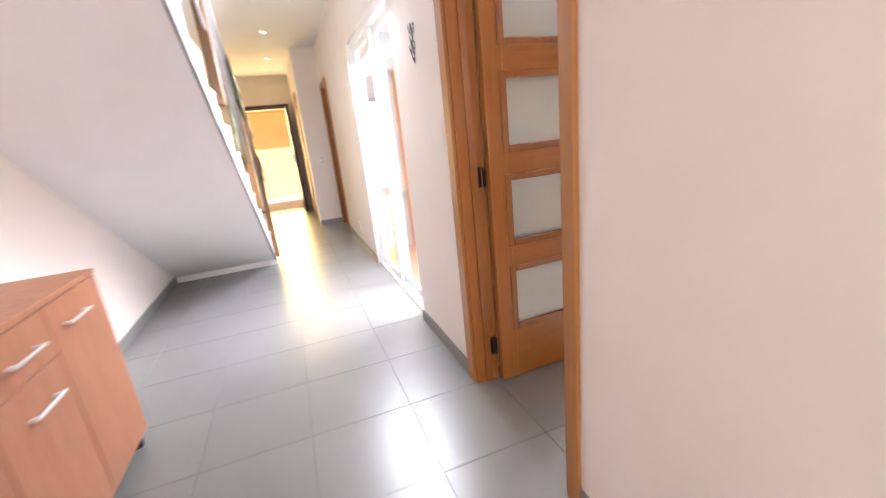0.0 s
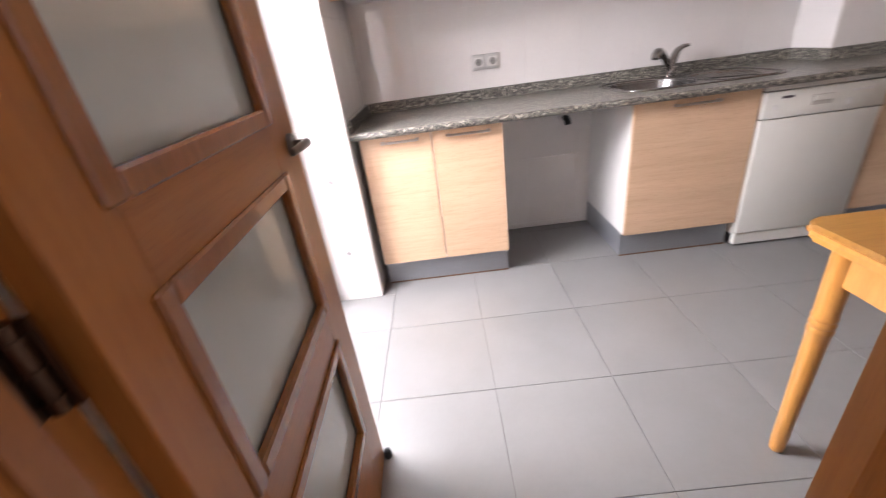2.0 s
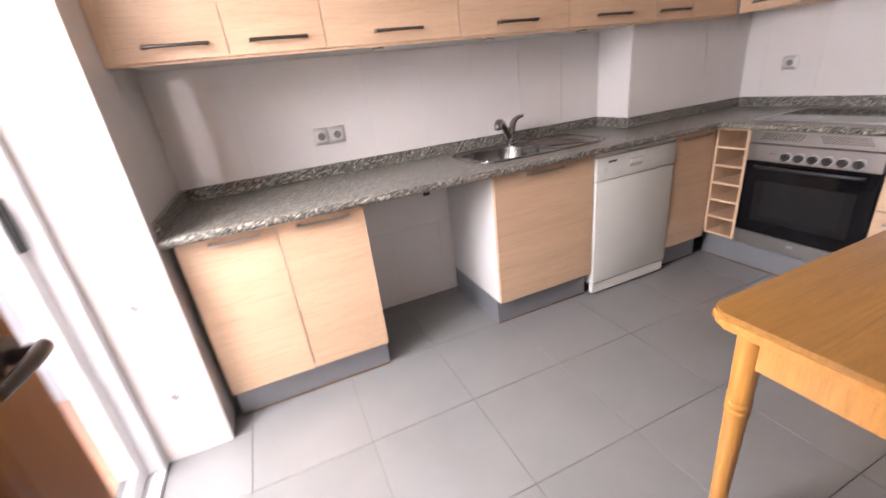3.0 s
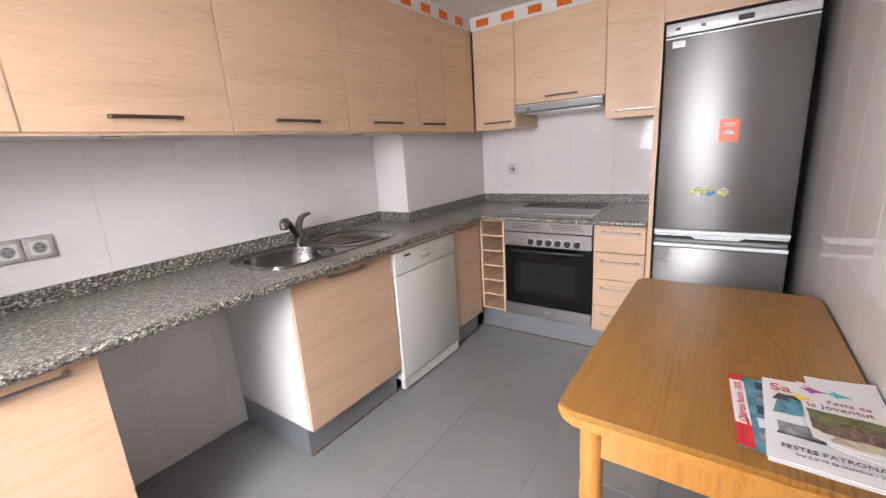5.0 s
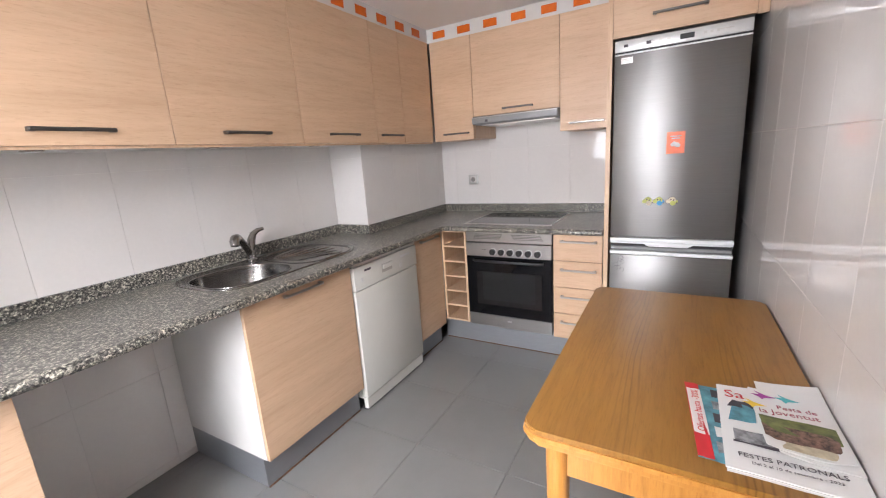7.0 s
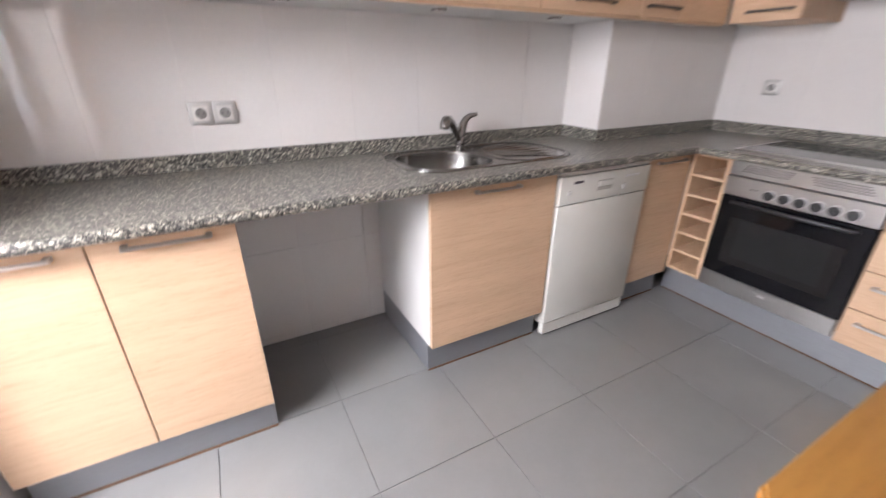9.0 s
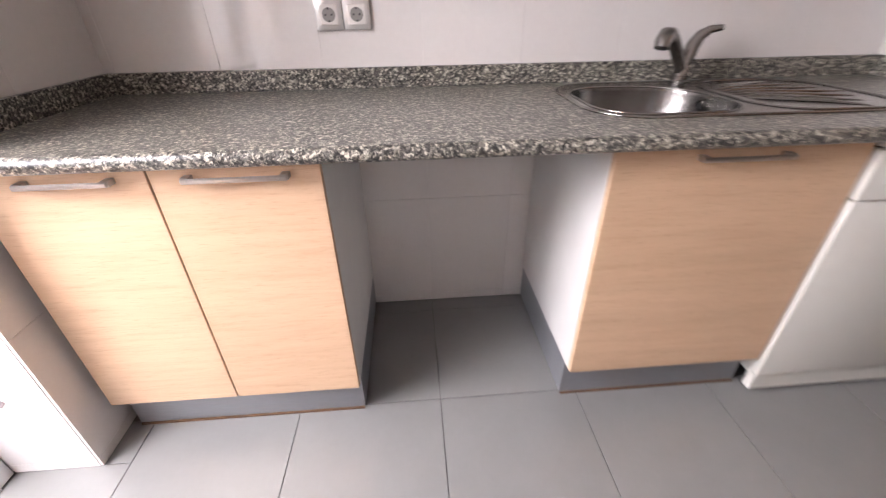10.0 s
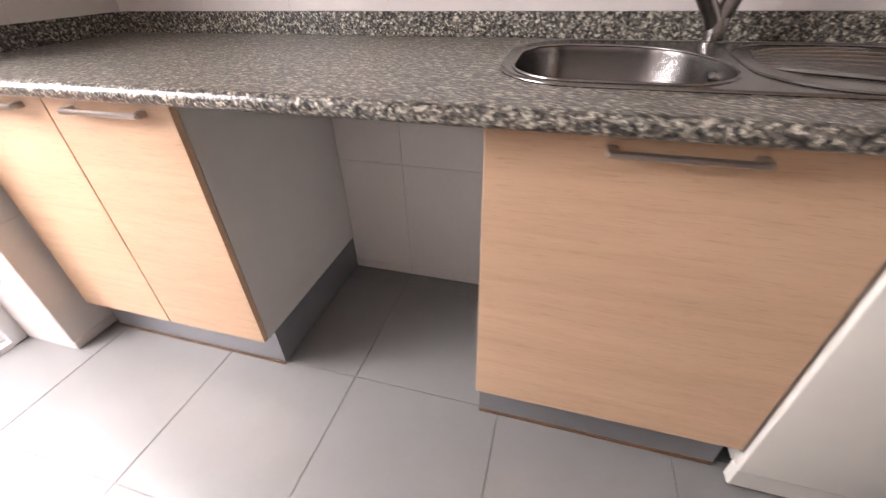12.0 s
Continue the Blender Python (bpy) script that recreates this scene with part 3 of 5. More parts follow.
def hung_cloth(x0, x1, drop, material, label, seed):
    """A cloth folded over the handrail, with soft vertical folds on both sides of it."""
    top = 0.72 * ((x0 + x1) / 2 + 3.76) + 0.93
    t = empty("hung_cloth", ((x0 + x1) / 2, -0.30, top), label, "cloth")
    rnd = random.Random(seed)
    ph, nx, nz = rnd.random() * 6, 22, 12
    bm = bmesh.new()
    rows = []
    path = [(-0.338, -drop + drop * k / nz) for k in range(nz)] + [(-0.334, 0.012), (-0.318, 0.026), (-0.30, 0.030), (-0.282, 0.026), (-0.268, 0.012)] + [(-0.264, -0.28 * drop * k / 4) for k in range(1, 5)]
    for i in range(nx + 1):
        u = i / nx
        x = x0 + (x1 - x0) * u
        base = 0.72 * (x + 3.76) + 0.93
        row = []
        for y, dz in path:
            sag = min(1.0, abs(min(0.0, dz)) / 0.2)
            fold = 0.010 * math.sin(19 * u + ph + 2 * dz) + 0.006 * math.sin(37 * u + 2 * ph)
            ragged = 0.035 * math.sin(9 * u + ph) * sag * (abs(dz) / drop)
            side = -1 if y < -0.30 else 1
            row.append(bm.verts.new((x + 0.02 * math.sin(8 * dz + ph) * sag, y + side * (0.012 + fold) * sag, base + dz + ragged)))
        rows.append(row)
    for a, b in zip(rows, rows[1:]):
        for k in range(len(path) - 1):
            bm.faces.new((a[k], b[k], b[k + 1], a[k + 1]))
    bmesh.ops.solidify(bm, geom=list(bm.faces), thickness=0.003)
    part("fabric", bm, material, t, smooth=True)


OLIVE = plain("olive_fabric", (0.30, 0.30, 0.20), 0.9, vary=0.12, scale=20, bumps=0.4)
PINKF = plain("pink_fabric", (0.62, 0.34, 0.30), 0.9, vary=0.15, scale=20, bumps=0.4)
hung_cloth(-2.95, -2.35, 0.56, OLIVE, "olive grey cloth hung over the stair handrail", 2)
hung_cloth(-3.64, -3.40, 0.42, PINKF, "faded pink cloth hung over the low end of the handrail", 7)

# ---- fitted kitchen ----


def bar_handle(parent, a, b, out, z, axis, material=None):
    """A flat bar with two posts. axis x: along x from a to b, its front at y = out; axis y: along y, its front at x = out."""
    bm = bmesh.new()
    h, d, reach = 0.006, 0.007, 0.028
    if axis == "x":
        box(bm, a, b, out, out + d, z - h, z + h, bev=0.003)
        for u in (a + 0.008, b - 0.008):
            box(bm, u - 0.008, u + 0.008, out + d, out + reach, z - h, z + h)
    else:
        box(bm, out, out + d, a, b, z - h, z + h, bev=0.0015)
        for u in (a + 0.008, b - 0.008):
            box(bm, out + d, out + reach, u - 0.008, u + 0.008, z - h, z + h)
    return part("handle", bm, material or NICKEL, parent, "satin nickel bar handle")


def base_cabinet(x0, x1, doors, label, handles, side_left=False, side_right=False):
    t = empty("base_cabinet", ((x0 + x1) / 2, 2.87, 0), label, "kitchen cabinet", "cabinets under the counter")
    w = 0.018
    bpart("side_panel", (x0 + 0.002, x0 + 0.002 + w, 2.592, 3.165, 0.15, 0.864), WHITE, t, "white melamine side")
    bpart("side_panel", (x1 - 0.002 - w, x1 - 0.002, 2.592, 3.165, 0.15, 0.864), WHITE, t, "white melamine side")
    bpart("bottom_panel", (x0 + 0.002 + w, x1 - 0.002 - w, 2.592, 3.165, 0.15, 0.168), WHITE, t)
    bpart("back_panel", (x0 + 0.002 + w, x1 - 0.002 - w, 3.15, 3.165, 0.168, 0.864), WHITE, t)
    for (a, b), h in zip(doors, handles):
        d = bpart("door", (a + 0.0022, b - 0.0022, 2.572, 2.590, 0.152, 0.860), OAK, t, "light oak veneer door with horizontal grain", bev=0.001)
        if h:
            bar_handle(d, h[0], h[1], 2.544, 0.832, "x")
    pl = [(x0 + 0.004, x1 - 0.004, 2.621, 2.634, 0.004, 0.148)]
    if side_left:
        pl.append((x0 + 0.004, x0 + 0.016, 2.634, 3.165, 0.004, 0.148))
    if side_right:
        pl.append((x1 - 0.016, x1 - 0.004, 2.634, 3.165, 0.004, 0.148))
    bpart("plinth", pl, PLINTH, t, "grey aluminium plinth")
    bpart("sealant", (x0 + 0.006, x1 - 0.006, 2.615, 2.621, 0.0005, 0.006), RUST, t, "brown sealant line")
    return t


base_cabinet(-0.445, 0.272, [(-0.445, -0.085), (-0.085, 0.272)], "two-door light oak base cabinet on a grey plinth", [(-0.335, -0.15), (-0.01, 0.206)], side_right=True)
base_cabinet(0.913, 1.532, [(0.913, 1.532)], "one-door light oak sink cabinet on a grey plinth", [(1.106, 1.324)], side_left=True)
base_cabinet(2.137, 2.484, [(2.137, 2.484)], "narrow light oak corner cabinet beside the dishwasher", [(2.20, 2.42)])


def dishwasher():
    t = empty("dishwasher", (1.83, 2.87, 0), "cream white built-under dishwasher, closed", "dishwasher")
    x0, x1 = 1.540, 2.128
    bpart("body", (x0 + 0.004, x1 - 0.004, 2.60, 3.14, 0.07, 0.845), APPL, t)
    bpart("door", (x0, x1, 2.560, 2.598, 0.085, 0.704), APPL, t, bev=0.006, seg=2)
    cp = bpart("control_panel", (x0, x1, 2.556, 2.598, 0.708, 0.836), APPL, t, "cream control panel", bev=0.005, seg=2)
    # Flat patch; the shade of a recess is put into its grey.
    bpart("grip_shade_patch", (1.77, 1.865, 2.5545, 2.557, 0.752, 0.80), plain("recess_shade_grey", (0.42, 0.40, 0.36), 0.5), cp, "flat grey patch painted as the shade of a grip recess")
    bpart("grip_lip", (1.775, 1.86, 2.547, 2.5545, 0.772, 0.798), APPL, cp, bev=0.002)
    bpart("button", [(1.585, 1.605, 2.553, 2.5565, 0.752, 0.772)], WHITE, cp, bev=0.001)
    for i in range(4):
        bpart("button", (1.955 + i * 0.026, 1.970 + i * 0.026, 2.553, 2.5565, 0.795, 0.806), SILVER, cp)
    bpart("button", (1.94, 1.965, 2.553, 2.5565, 0.735, 0.765), WHITE, cp, bev=0.001)
    bpart("print_bar", (1.62, 1.675, 2.5552, 2.5562, 0.800, 0.812), INK, cp, "dark printed line")
    bpart("top_strip", (x0 + 0.002, x1 - 0.002, 2.562, 2.598, 0.840, 0.8635), APPL, t, bev=0.002)
    # Black strip: the gap's darkness is put into its colour.
    bpart("top_gap_strip", (x0 + 0.002, x1 - 0.002, 2.575, 2.598, 0.8365, 0.8397), BLACK, t, "black strip that darkens the gap line")
    bpart("kickboard", (x0 + 0.004, x1 - 0.004, 2.568, 2.60, 0.012, 0.080), APPL, t, bev=0.004)
    for fx in (x0 + 0.03, x1 - 0.03):
        for fy, fz in ((2.605, 0.03), (3.08, 0.07)):
            bm = bmesh.new()
            cyl(bm, (fx, fy, 0.0), (fx, fy, fz), 0.017)
            part("foot", bm, RUBBER, t)
    return t


dishwasher()


def wine_rack():
    t = empty("bottle_rack", (2.8, 2.45, 0), "open light oak bottle rack with six square bays", "rack")
    y0, y1, z0, z1 = 2.374, 2.566, 0.188, 0.862
    bpart("side_panel", (2.484, 3.14, y0, y0 + 0.014, z0, z1), OAKED, t)
    bpart("side_panel", (2.484, 3.14, y1 - 0.014, y1, z0, z1), OAKED, t)
    for i in range(7):
        z = z0 + (z1 - z0 - 0.012) * i / 6
        bpart("shelf", (2.486, 3.12, y0 + 0.014, y1 - 0.014, z, z + 0.012), OAKED, t)
    bpart("back", (3.12, 3.13, y0 + 0.014, y1 - 0.014, z0, z1), OAK, t)
    bpart("plinth", [(2.575, 2.588, 1.478, 2.62, 0.004, 0.172)], PLINTH, t, "grey aluminium plinth under the oven run")
    bpart("sealant", (2.570, 2.575, 1.48, 2.615, 0.0005, 0.006), RUST, t, "brown sealant line")
    return t


wine_rack()


def oven():
    t = empty("oven", (2.78, 2.07, 0.18), "built-under steel oven with black glass door and six knobs", "oven")
    y0, y1 = 1.778, 2.370
    x = 2.484
    bpart("body", (x + 0.03, 3.05, y0 + 0.01, y1 - 0.01, 0.182, 0.862), DARK, t)
    v = bpart("vent_panel", (x, x + 0.025, y0, y1, 0.790, 0.862), STEELH, t, "steel vent panel with slanted slots", bev=0.001)
    for r in range(4):
        for c in range(12):
            for side in (0, 1):
                u = (y1 - 0.06 - c * 0.0165 - r * 0.006) if side == 0 else (y0 + 0.06 + c * 0.0165 + r * 0.006)
                z = 0.812 + r * 0.010
                bpart("slot", (x - 0.0008, x + 0.001, u - 0.0055, u + 0.0055, z, z + 0.0045), BLACK, v)
    cp = bpart("control_panel", (x - 0.006, x + 0.025, y0, y1, 0.692, 0.786), STEELH, t, "brushed steel control panel", bev=0.002)
    for i in range(6):
        u = 2.169 - i * 0.0612
        bm = bmesh.new()
        cyl(bm, (x - 0.028, u, 0.728), (x - 0.006, u, 0.728), 0.021, 0.017, 20)
        kn = part("knob", bm, BLACK, cp, "black round knob", smooth=True)
        bm = bmesh.new()
        cyl(bm, (x - 0.0075, u, 0.728), (x - 0.0055, u, 0.728), 0.0245, 0.0245, 24)
        part("knob_ring", bm, SILVER, kn, "bright ring behind the knob", smooth=True)
        bpart("knob_grip", (x - 0.036, x - 0.028, u - 0.003, u + 0.003, 0.714, 0.742), BLACK, kn, bev=0.001)
    for i in range(2):
        bpart("lamp_dot", (x - 0.0075, x - 0.006, 2.225 + i * 0.02, 2.231 + i * 0.02, 0.735, 0.741), BLACK, cp)
    d = bpart("door", (x - 0.004, x + 0.025, y0, y1, 0.272, 0.688), BLACKG, t, "black glass door", bev=0.002)
    bpart("window", (x - 0.0052, x - 0.004, 1.842, 2.300, 0.345, 0.585), OVGLASS, d, "dark inner window")
    bpart("window_line", [(x - 0.0056, x - 0.0052, 1.885, 2.255, 0.380, 0.5815)], plain("inner_oven", (0.014, 0.014, 0.014), 0.12, spec=0.28), d)
    bm = bmesh.new()
    tube(bm, [(x - 0.006, y1 - 0.05, 0.662), (x - 0.022, y1 - 0.075, 0.663), (x - 0.028, 2.07, 0.663), (x - 0.022, y0 + 0.075, 0.663), (x - 0.006, y0 + 0.05, 0.662)], [(0.006, 0.009)] * 5)
    part("handle", bm, BLACK, d, "black bar handle", smooth=True)
    bpart("lower_trim", (x, x + 0.025, y0, y1, 0.182, 0.268), STEELH, t, "brushed steel lower strip", bev=0.002)
    bpart("badge", (x - 0.0008, x, 2.055, 2.085, 0.228, 0.240), SILVER, t)
    return t


oven()


def drawers():
    t = empty("drawer_unit", (2.78, 1.62, 0), "four-drawer light oak base unit", "kitchen cabinet", "cabinets under the counter")
    y0, y1 = 1.480, 1.770
    bpart("body", (2.505, 3.15, y0, y1, 0.174, 0.862), WHITE, t)
    zs = [0.174, 0.345, 0.520, 0.692, 0.862]
    for i in range(4):
        d = bpart("drawer_front", (2.486, 2.504, y0 + 0.001, y1 - 0.001, zs[i] + 0.002, zs[i + 1] - 0.002), OAK, t, bev=0.001)
        bar_handle(d, 1.512, 1.722, 2.458, [0.29, 0.462, 0.638, 0.818][i], "y")
    return t


drawers()


def worktop():
    t = empty("worktop", (1.3, 2.85, 0.865), "speckled grey granite worktop with an upstand", "worktop")
    bm = bmesh.new()
    z0, z1 = 0.865, 0.900
    sx0, sx1, sy0, sy1 = 0.925, 1.322, 2.672, 3.035
    yl, xl = 2.53, 2.447
    zones = [(KX0, sx0, yl, KY1), (sx1, xl, yl, KY1), (sx0, sx1, yl, sy0), (sx0, sx1, sy1, KY1)]
    for a in zones:
        box(bm, a[0], a[1], a[2] + (0.0), min(a[3], KY1), z0, z1)
    q = 0.06
    for cx, cy, dx, dy in ((sx0, sy0, 1, 1), (sx1, sy0, -1, 1), (sx1, sy1, -1, -1), (sx0, sy1, 1, -1)):
        prism(bm, [(cx, cy), (cx + dx * q, cy), (cx, cy + dy * q)], z0, z1)
    part("slab", bm, GRANITE, t)
    bm = bmesh.new()
    box(bm, xl, KX1, 1.478, KY1, z0, z1)
    part("slab", bm, GRANITE, t)
    bm = bmesh.new()
    cyl(bm, (KX0, yl, (z0 + z1) / 2), (xl, yl, (z0 + z1) / 2), 0.0172, seg=16)
    cyl(bm, (xl, yl, (z0 + z1) / 2), (xl, 1.478, (z0 + z1) / 2), 0.0172, seg=16)
    part("rounded_edge", bm, GRANITE, t, smooth=True)
    bpart("upstand", [(KX0 + 0.018, JOG_X, 3.150, 3.168, z1, 0.962), (JOG_X - 0.018, JOG_X, JOG_Y - 0.018, 3.150, z1, 0.962), (JOG_X, 3.150, JOG_Y - 0.018, JOG_Y - 0.0005, z1, 0.962),
        (3.150, 3.168, 1.478, JOG_Y - 0.018, z1, 0.962), (KX0 + 0.0005, KX0 + 0.018, 2.55, 3.168, z1, 0.962)], GRANITE, t, bev=0.0015)
    return t


worktop()


def rounded(x0, x1, y0, y1, r, n=6, first=None):
    pts = []
    q = first or r
    for cx, cy, a0, r in ((x1 - q, y1 - q, 0, q), (x0 + r, y1 - r, 90, r), (x0 + r, y0 + r, 180, r), (x1 - r, y0 + r, 270, r)):
        for i in range(n + 1):
            a = radians(a0 + 90 * i / n)
            pts.append((cx + r * math.cos(a), cy + r * math.sin(a)))
    return pts


def bridge(bm, a, b):
    n = len(a)
    for i in range(n):
        bm.faces.new((a[i], a[(i + 1) % n], b[(i + 1) % n], b[i]))


def sink():
    t = empty("sink", (1.32, 2.87, 0.90), "stainless steel inset sink with a ribbed drainer", "sink")
    zt = 0.9035
    n = 8
    # rim and deck: outer outline, bowl mouth, bowl
    outer = rounded(0.902, 1.758, 2.650, 3.110, 0.15, n)
    mouth = rounded(0.928, 1.318, 2.676, 3.030, 0.12, n, 0.20)
    floor_ = rounded(0.955, 1.290, 2.703, 3.000, 0.10, n, 0.17)
    bm = bmesh.new()
    ro = [bm.verts.new((x, y, 0.9005)) for x, y in outer]
    r1 = [bm.verts.new((x * 0.99 + 0.01325, y * 0.985 + 0.043, zt + 0.002)) for x, y in outer]
    r2 = [bm.verts.new((x * 0.98 + 0.0265, y * 0.97 + 0.0865, zt)) for x, y in outer]
    bridge(bm, ro, r1)
    bridge(bm, r1, r2)
    edges = []
    rm = [bm.verts.new((x, y, zt)) for x, y in mouth]
    for ring in (r2, rm):
        for i in range(len(ring)):
            e = bm.edges.get((ring[i], ring[(i + 1) % len(ring)])) or bm.edges.new((ring[i], ring[(i + 1) % len(ring)]))
            edges.append(e)
    bmesh.ops.triangle_fill(bm, edges=edges, use_beauty=True)
    for f in list(bm.faces):
        c = f.calc_center_median()
        if abs(f.normal.z) > 0.9 and 0.92 < c.x < 1.33 and 2.67 < c.y < 3.04 and all(v in rm for v in f.verts):
            bm.faces.remove(f)
    part("deck", bm, SINKST, t)
    bm = bmesh.new()
    a = [bm.verts.new((x, y, zt)) for x, y in mouth]
    b = [bm.verts.new((x * 0.99 + 0.0111, y * 0.99 + 0.0286, zt - 0.012)) for x, y in mouth]
    c = [bm.verts.new((x * 0.97 + 0.0333, y * 0.97 + 0.0858, 0.79)) for x, y in mouth]
    d = [bm.verts.new((x, y, 0.757)) for x, y in floor_]
    e = [bm.verts.new((x * 0.8 + 0.222, y * 0.8 + 0.572, 0.750)) for x, y in floor_]
    for p, q in ((a, b), (b, c), (c, d), (d, e)):
        bridge(bm, p, q)
    bm.faces.new(e)
    part("bowl", bm, SINKST, t, smooth=True)
    # Rolled rims; the bright line of caught light is put into a lighter metal.
    for loop, rad, zz in ((mouth, 0.0028, zt + 0.0006), (outer, 0.0026, 0.9022)):
        bm = bmesh.new()
        tube(bm, [(x, y, zz) for x, y in loop] + [(loop[0][0], loop[0][1], zz)], rad, 8)
        part("rim_bead", bm, CHROME, t, "rolled rim in brighter metal for the light it catches", smooth=True)
    bm = bmesh.new()
    lathe(bm, 1.11, 2.86, [(0.045, 0.7505), (0.043, 0.754), (0.03, 0.753), (0.005, 0.7515)], 24)
    part("drain", bm, CHROME, t, smooth=True)
    bm = bmesh.new()
    cyl(bm, (1.312, 2.886, 0.872), (1.298, 2.886, 0.870), 0.017, seg=20)
    ring = part("overflow_ring", bm, CHROME, t, "bright overflow ring", smooth=True)
    bm = bmesh.new()
    cyl(bm, (1.2985, 2.886, 0.8702), (1.2970, 2.886, 0.8698), 0.010, seg=16)
    part("overflow_hole", bm, BLACK, ring)
    for i in range(7):
        f = i / 6 - 0.5
        bm = bmesh.new()
        xe = 1.715 - 0.10 * abs(f) * 2
        tube(bm, [(1.375 + 0.02 * abs(f), 2.90 + f * 0.14, zt - 0.0005), (1.42, 2.895 + f * 0.19, zt + 0.0015), (1.55, 2.885 + f * 0.28, zt + 0.0015), (xe, 2.875 + f * 0.36, zt - 0.0005)], [(0.004, 0.002), (0.007, 0.0065), (0.007, 0.0065), (0.004, 0.002)], 8)
        part("drainer_rib", bm, SINKST, t, smooth=True)
    bm = bmesh.new()
    ring = rounded(1.345, 1.738, 2.670, 3.085, 0.14, 8)
    tube(bm, [(x, y, zt + 0.0005) for x, y in ring] + [(ring[0][0], ring[0][1], zt + 0.0005)], 0.0035, 6)
    part("drainer_edge", bm, SINKST, t, smooth=True)
    return t


sink()


def tap():
    t = empty("mixer_tap", (1.335, 3.065, 0.904), "satin chrome single-lever mixer tap behind the sink", "tap")
    bm = bmesh.new()
    lathe(bm, 1.335, 3.07, [(0.027, 0.9035), (0.027, 0.910), (0.022, 0.914), (0.023, 0.945), (0.020, 0.958)], 24)
    part("body", bm, CHROME, t, smooth=True)
    bm = bmesh.new()
    tube(bm, [(1.338, 3.07, 0.925), (1.315, 3.063, 0.965), (1.285, 3.050, 1.005), (1.258, 3.033, 1.030), (1.234, 3.015, 1.043), (1.216, 3.001, 1.044), (1.203, 2.990, 1.033), (1.198, 2.984, 1.014)],
        [0.018, 0.0175, 0.018, 0.020, 0.024, 0.0245, 0.0235, 0.020], 18)
    part("spout", bm, CHROME, t, smooth=True)
    bm = bmesh.new()
    tube(bm, [(1.332, 3.072, 0.93), (1.343, 3.074, 0.975), (1.352, 3.074, 1.012), (1.366, 3.070, 1.040), (1.388, 3.062, 1.056), (1.418, 3.050, 1.061)],
        [(0.018, 0.020), (0.021, 0.021), (0.017, 0.021), (0.011, 0.017), (0.006, 0.012), (0.004, 0.008)], 16)
    part("lever", bm, CHROME, t, smooth=True)
    return t


tap()


def hob():
    t = empty("hob", (2.8, 2.09, 0.90), "black ceramic hob with a thin steel frame", "hob")
    bpart("glass", (2.552, 3.042, 1.80, 2.395, 0.9005, 0.9055), BLACKG, t, "black ceramic glass", bev=0.0015)
    bpart("frame", [(2.542, 2.552, 1.79, 2.405, 0.9002, 0.9065), (3.042, 3.052, 1.79, 2.405, 0.9002, 0.9065), (2.552, 3.042, 1.79, 1.80, 0.9002, 0.9065), (2.552, 3.042, 2.395, 2.405, 0.9002, 0.9065)], STEEL, t, "steel rim", bev=0.001)
    return t


hob()

# wall cabinets


def wall_cabinet_x(x0, x1, handle, closed_left=False):
    t = empty("wall_cabinet", ((x0 + x1) / 2, 2.95, 1.48), "light oak wall cabinet with a lift-up front", "kitchen cabinet", "wall cabinets")
    yb = JOG_Y - 0.002 if x1 > JOG_X + 0.01 else 3.165
    bpart("body", (x0 + 0.001, x1 - 0.001, 2.752, yb, 1.484, 2.166), WHITE, t, "white melamine carcass")
    d = bpart("door", (x0 + 0.0027, x1 - 0.0018, 2.722, 2.740, 1.480, 2.165), OAK, t, "light oak veneer door with horizontal grain", bev=0.001)
    bpart("door_edge", (x0 + 0.0012, x0 + 0.0025, 2.722, 2.740, 1.480, 2.165), OAKED, d, "pale edge band")
    if handle:
        bar_handle(d, handle[0], handle[1], 2.694, 1.526, "x", NICKELD)
    return t


for x0, x1, h in ((-0.44, -0.077, (-0.347, -0.135)), (-0.077, 0.281, (0.0, 0.213)), (0.281, 0.880, (0.483, 0.696)), (0.880, 1.485, (1.071, 1.288)), (1.485, 2.069, (1.665, 1.882)), (2.069, 2.362, (2.105, 2.320)), (2.362, 2.735, None)):
    wall_cabinet_x(x0, x1, h)
tagged(bpart("filler_panel", (-0.474, -0.441, 2.73, 2.742, 1.480, 2.165), OAKED), "narrow oak filler strip beside the wall cabinets", "panel")
tagged(bpart("light_rail", (-0.474, 2.735, 2.735, 2.745, 1.470, 1.4795), OAKED), "thin oak rail under the wall cabinets", "trim")


def wall_cabinet_y(y0, y1, z0, handle, hz):
    t = empty("wall_cabinet", (2.95, (y0 + y1) / 2, z0), "light oak wall cabinet on the oven wall", "kitchen cabinet", "wall cabinets")
    bpart("body", (2.782, 3.165, y0 + 0.001, y1 - 0.001, z0 + 0.004, 2.166), OAKED, t, "oak carcass")
    d = bpart("door", (2.752, 2.770, y0 + 0.002, y1 - 0.002, z0, 2.165), OAK, t, "light oak veneer door with horizontal grain", bev=0.001)
    bar_handle(d, handle[0], handle[1], 2.724, hz, "y", NICKELD)
    return t


wall_cabinet_y(2.394, 2.718, 1.480, (2.43, 2.632), 1.526)
wall_cabinet_y(1.790, 2.394, 1.630, (1.962, 2.170), 1.662)
wall_cabinet_y(1.478, 1.790, 1.480, (1.522, 1.728), 1.524)


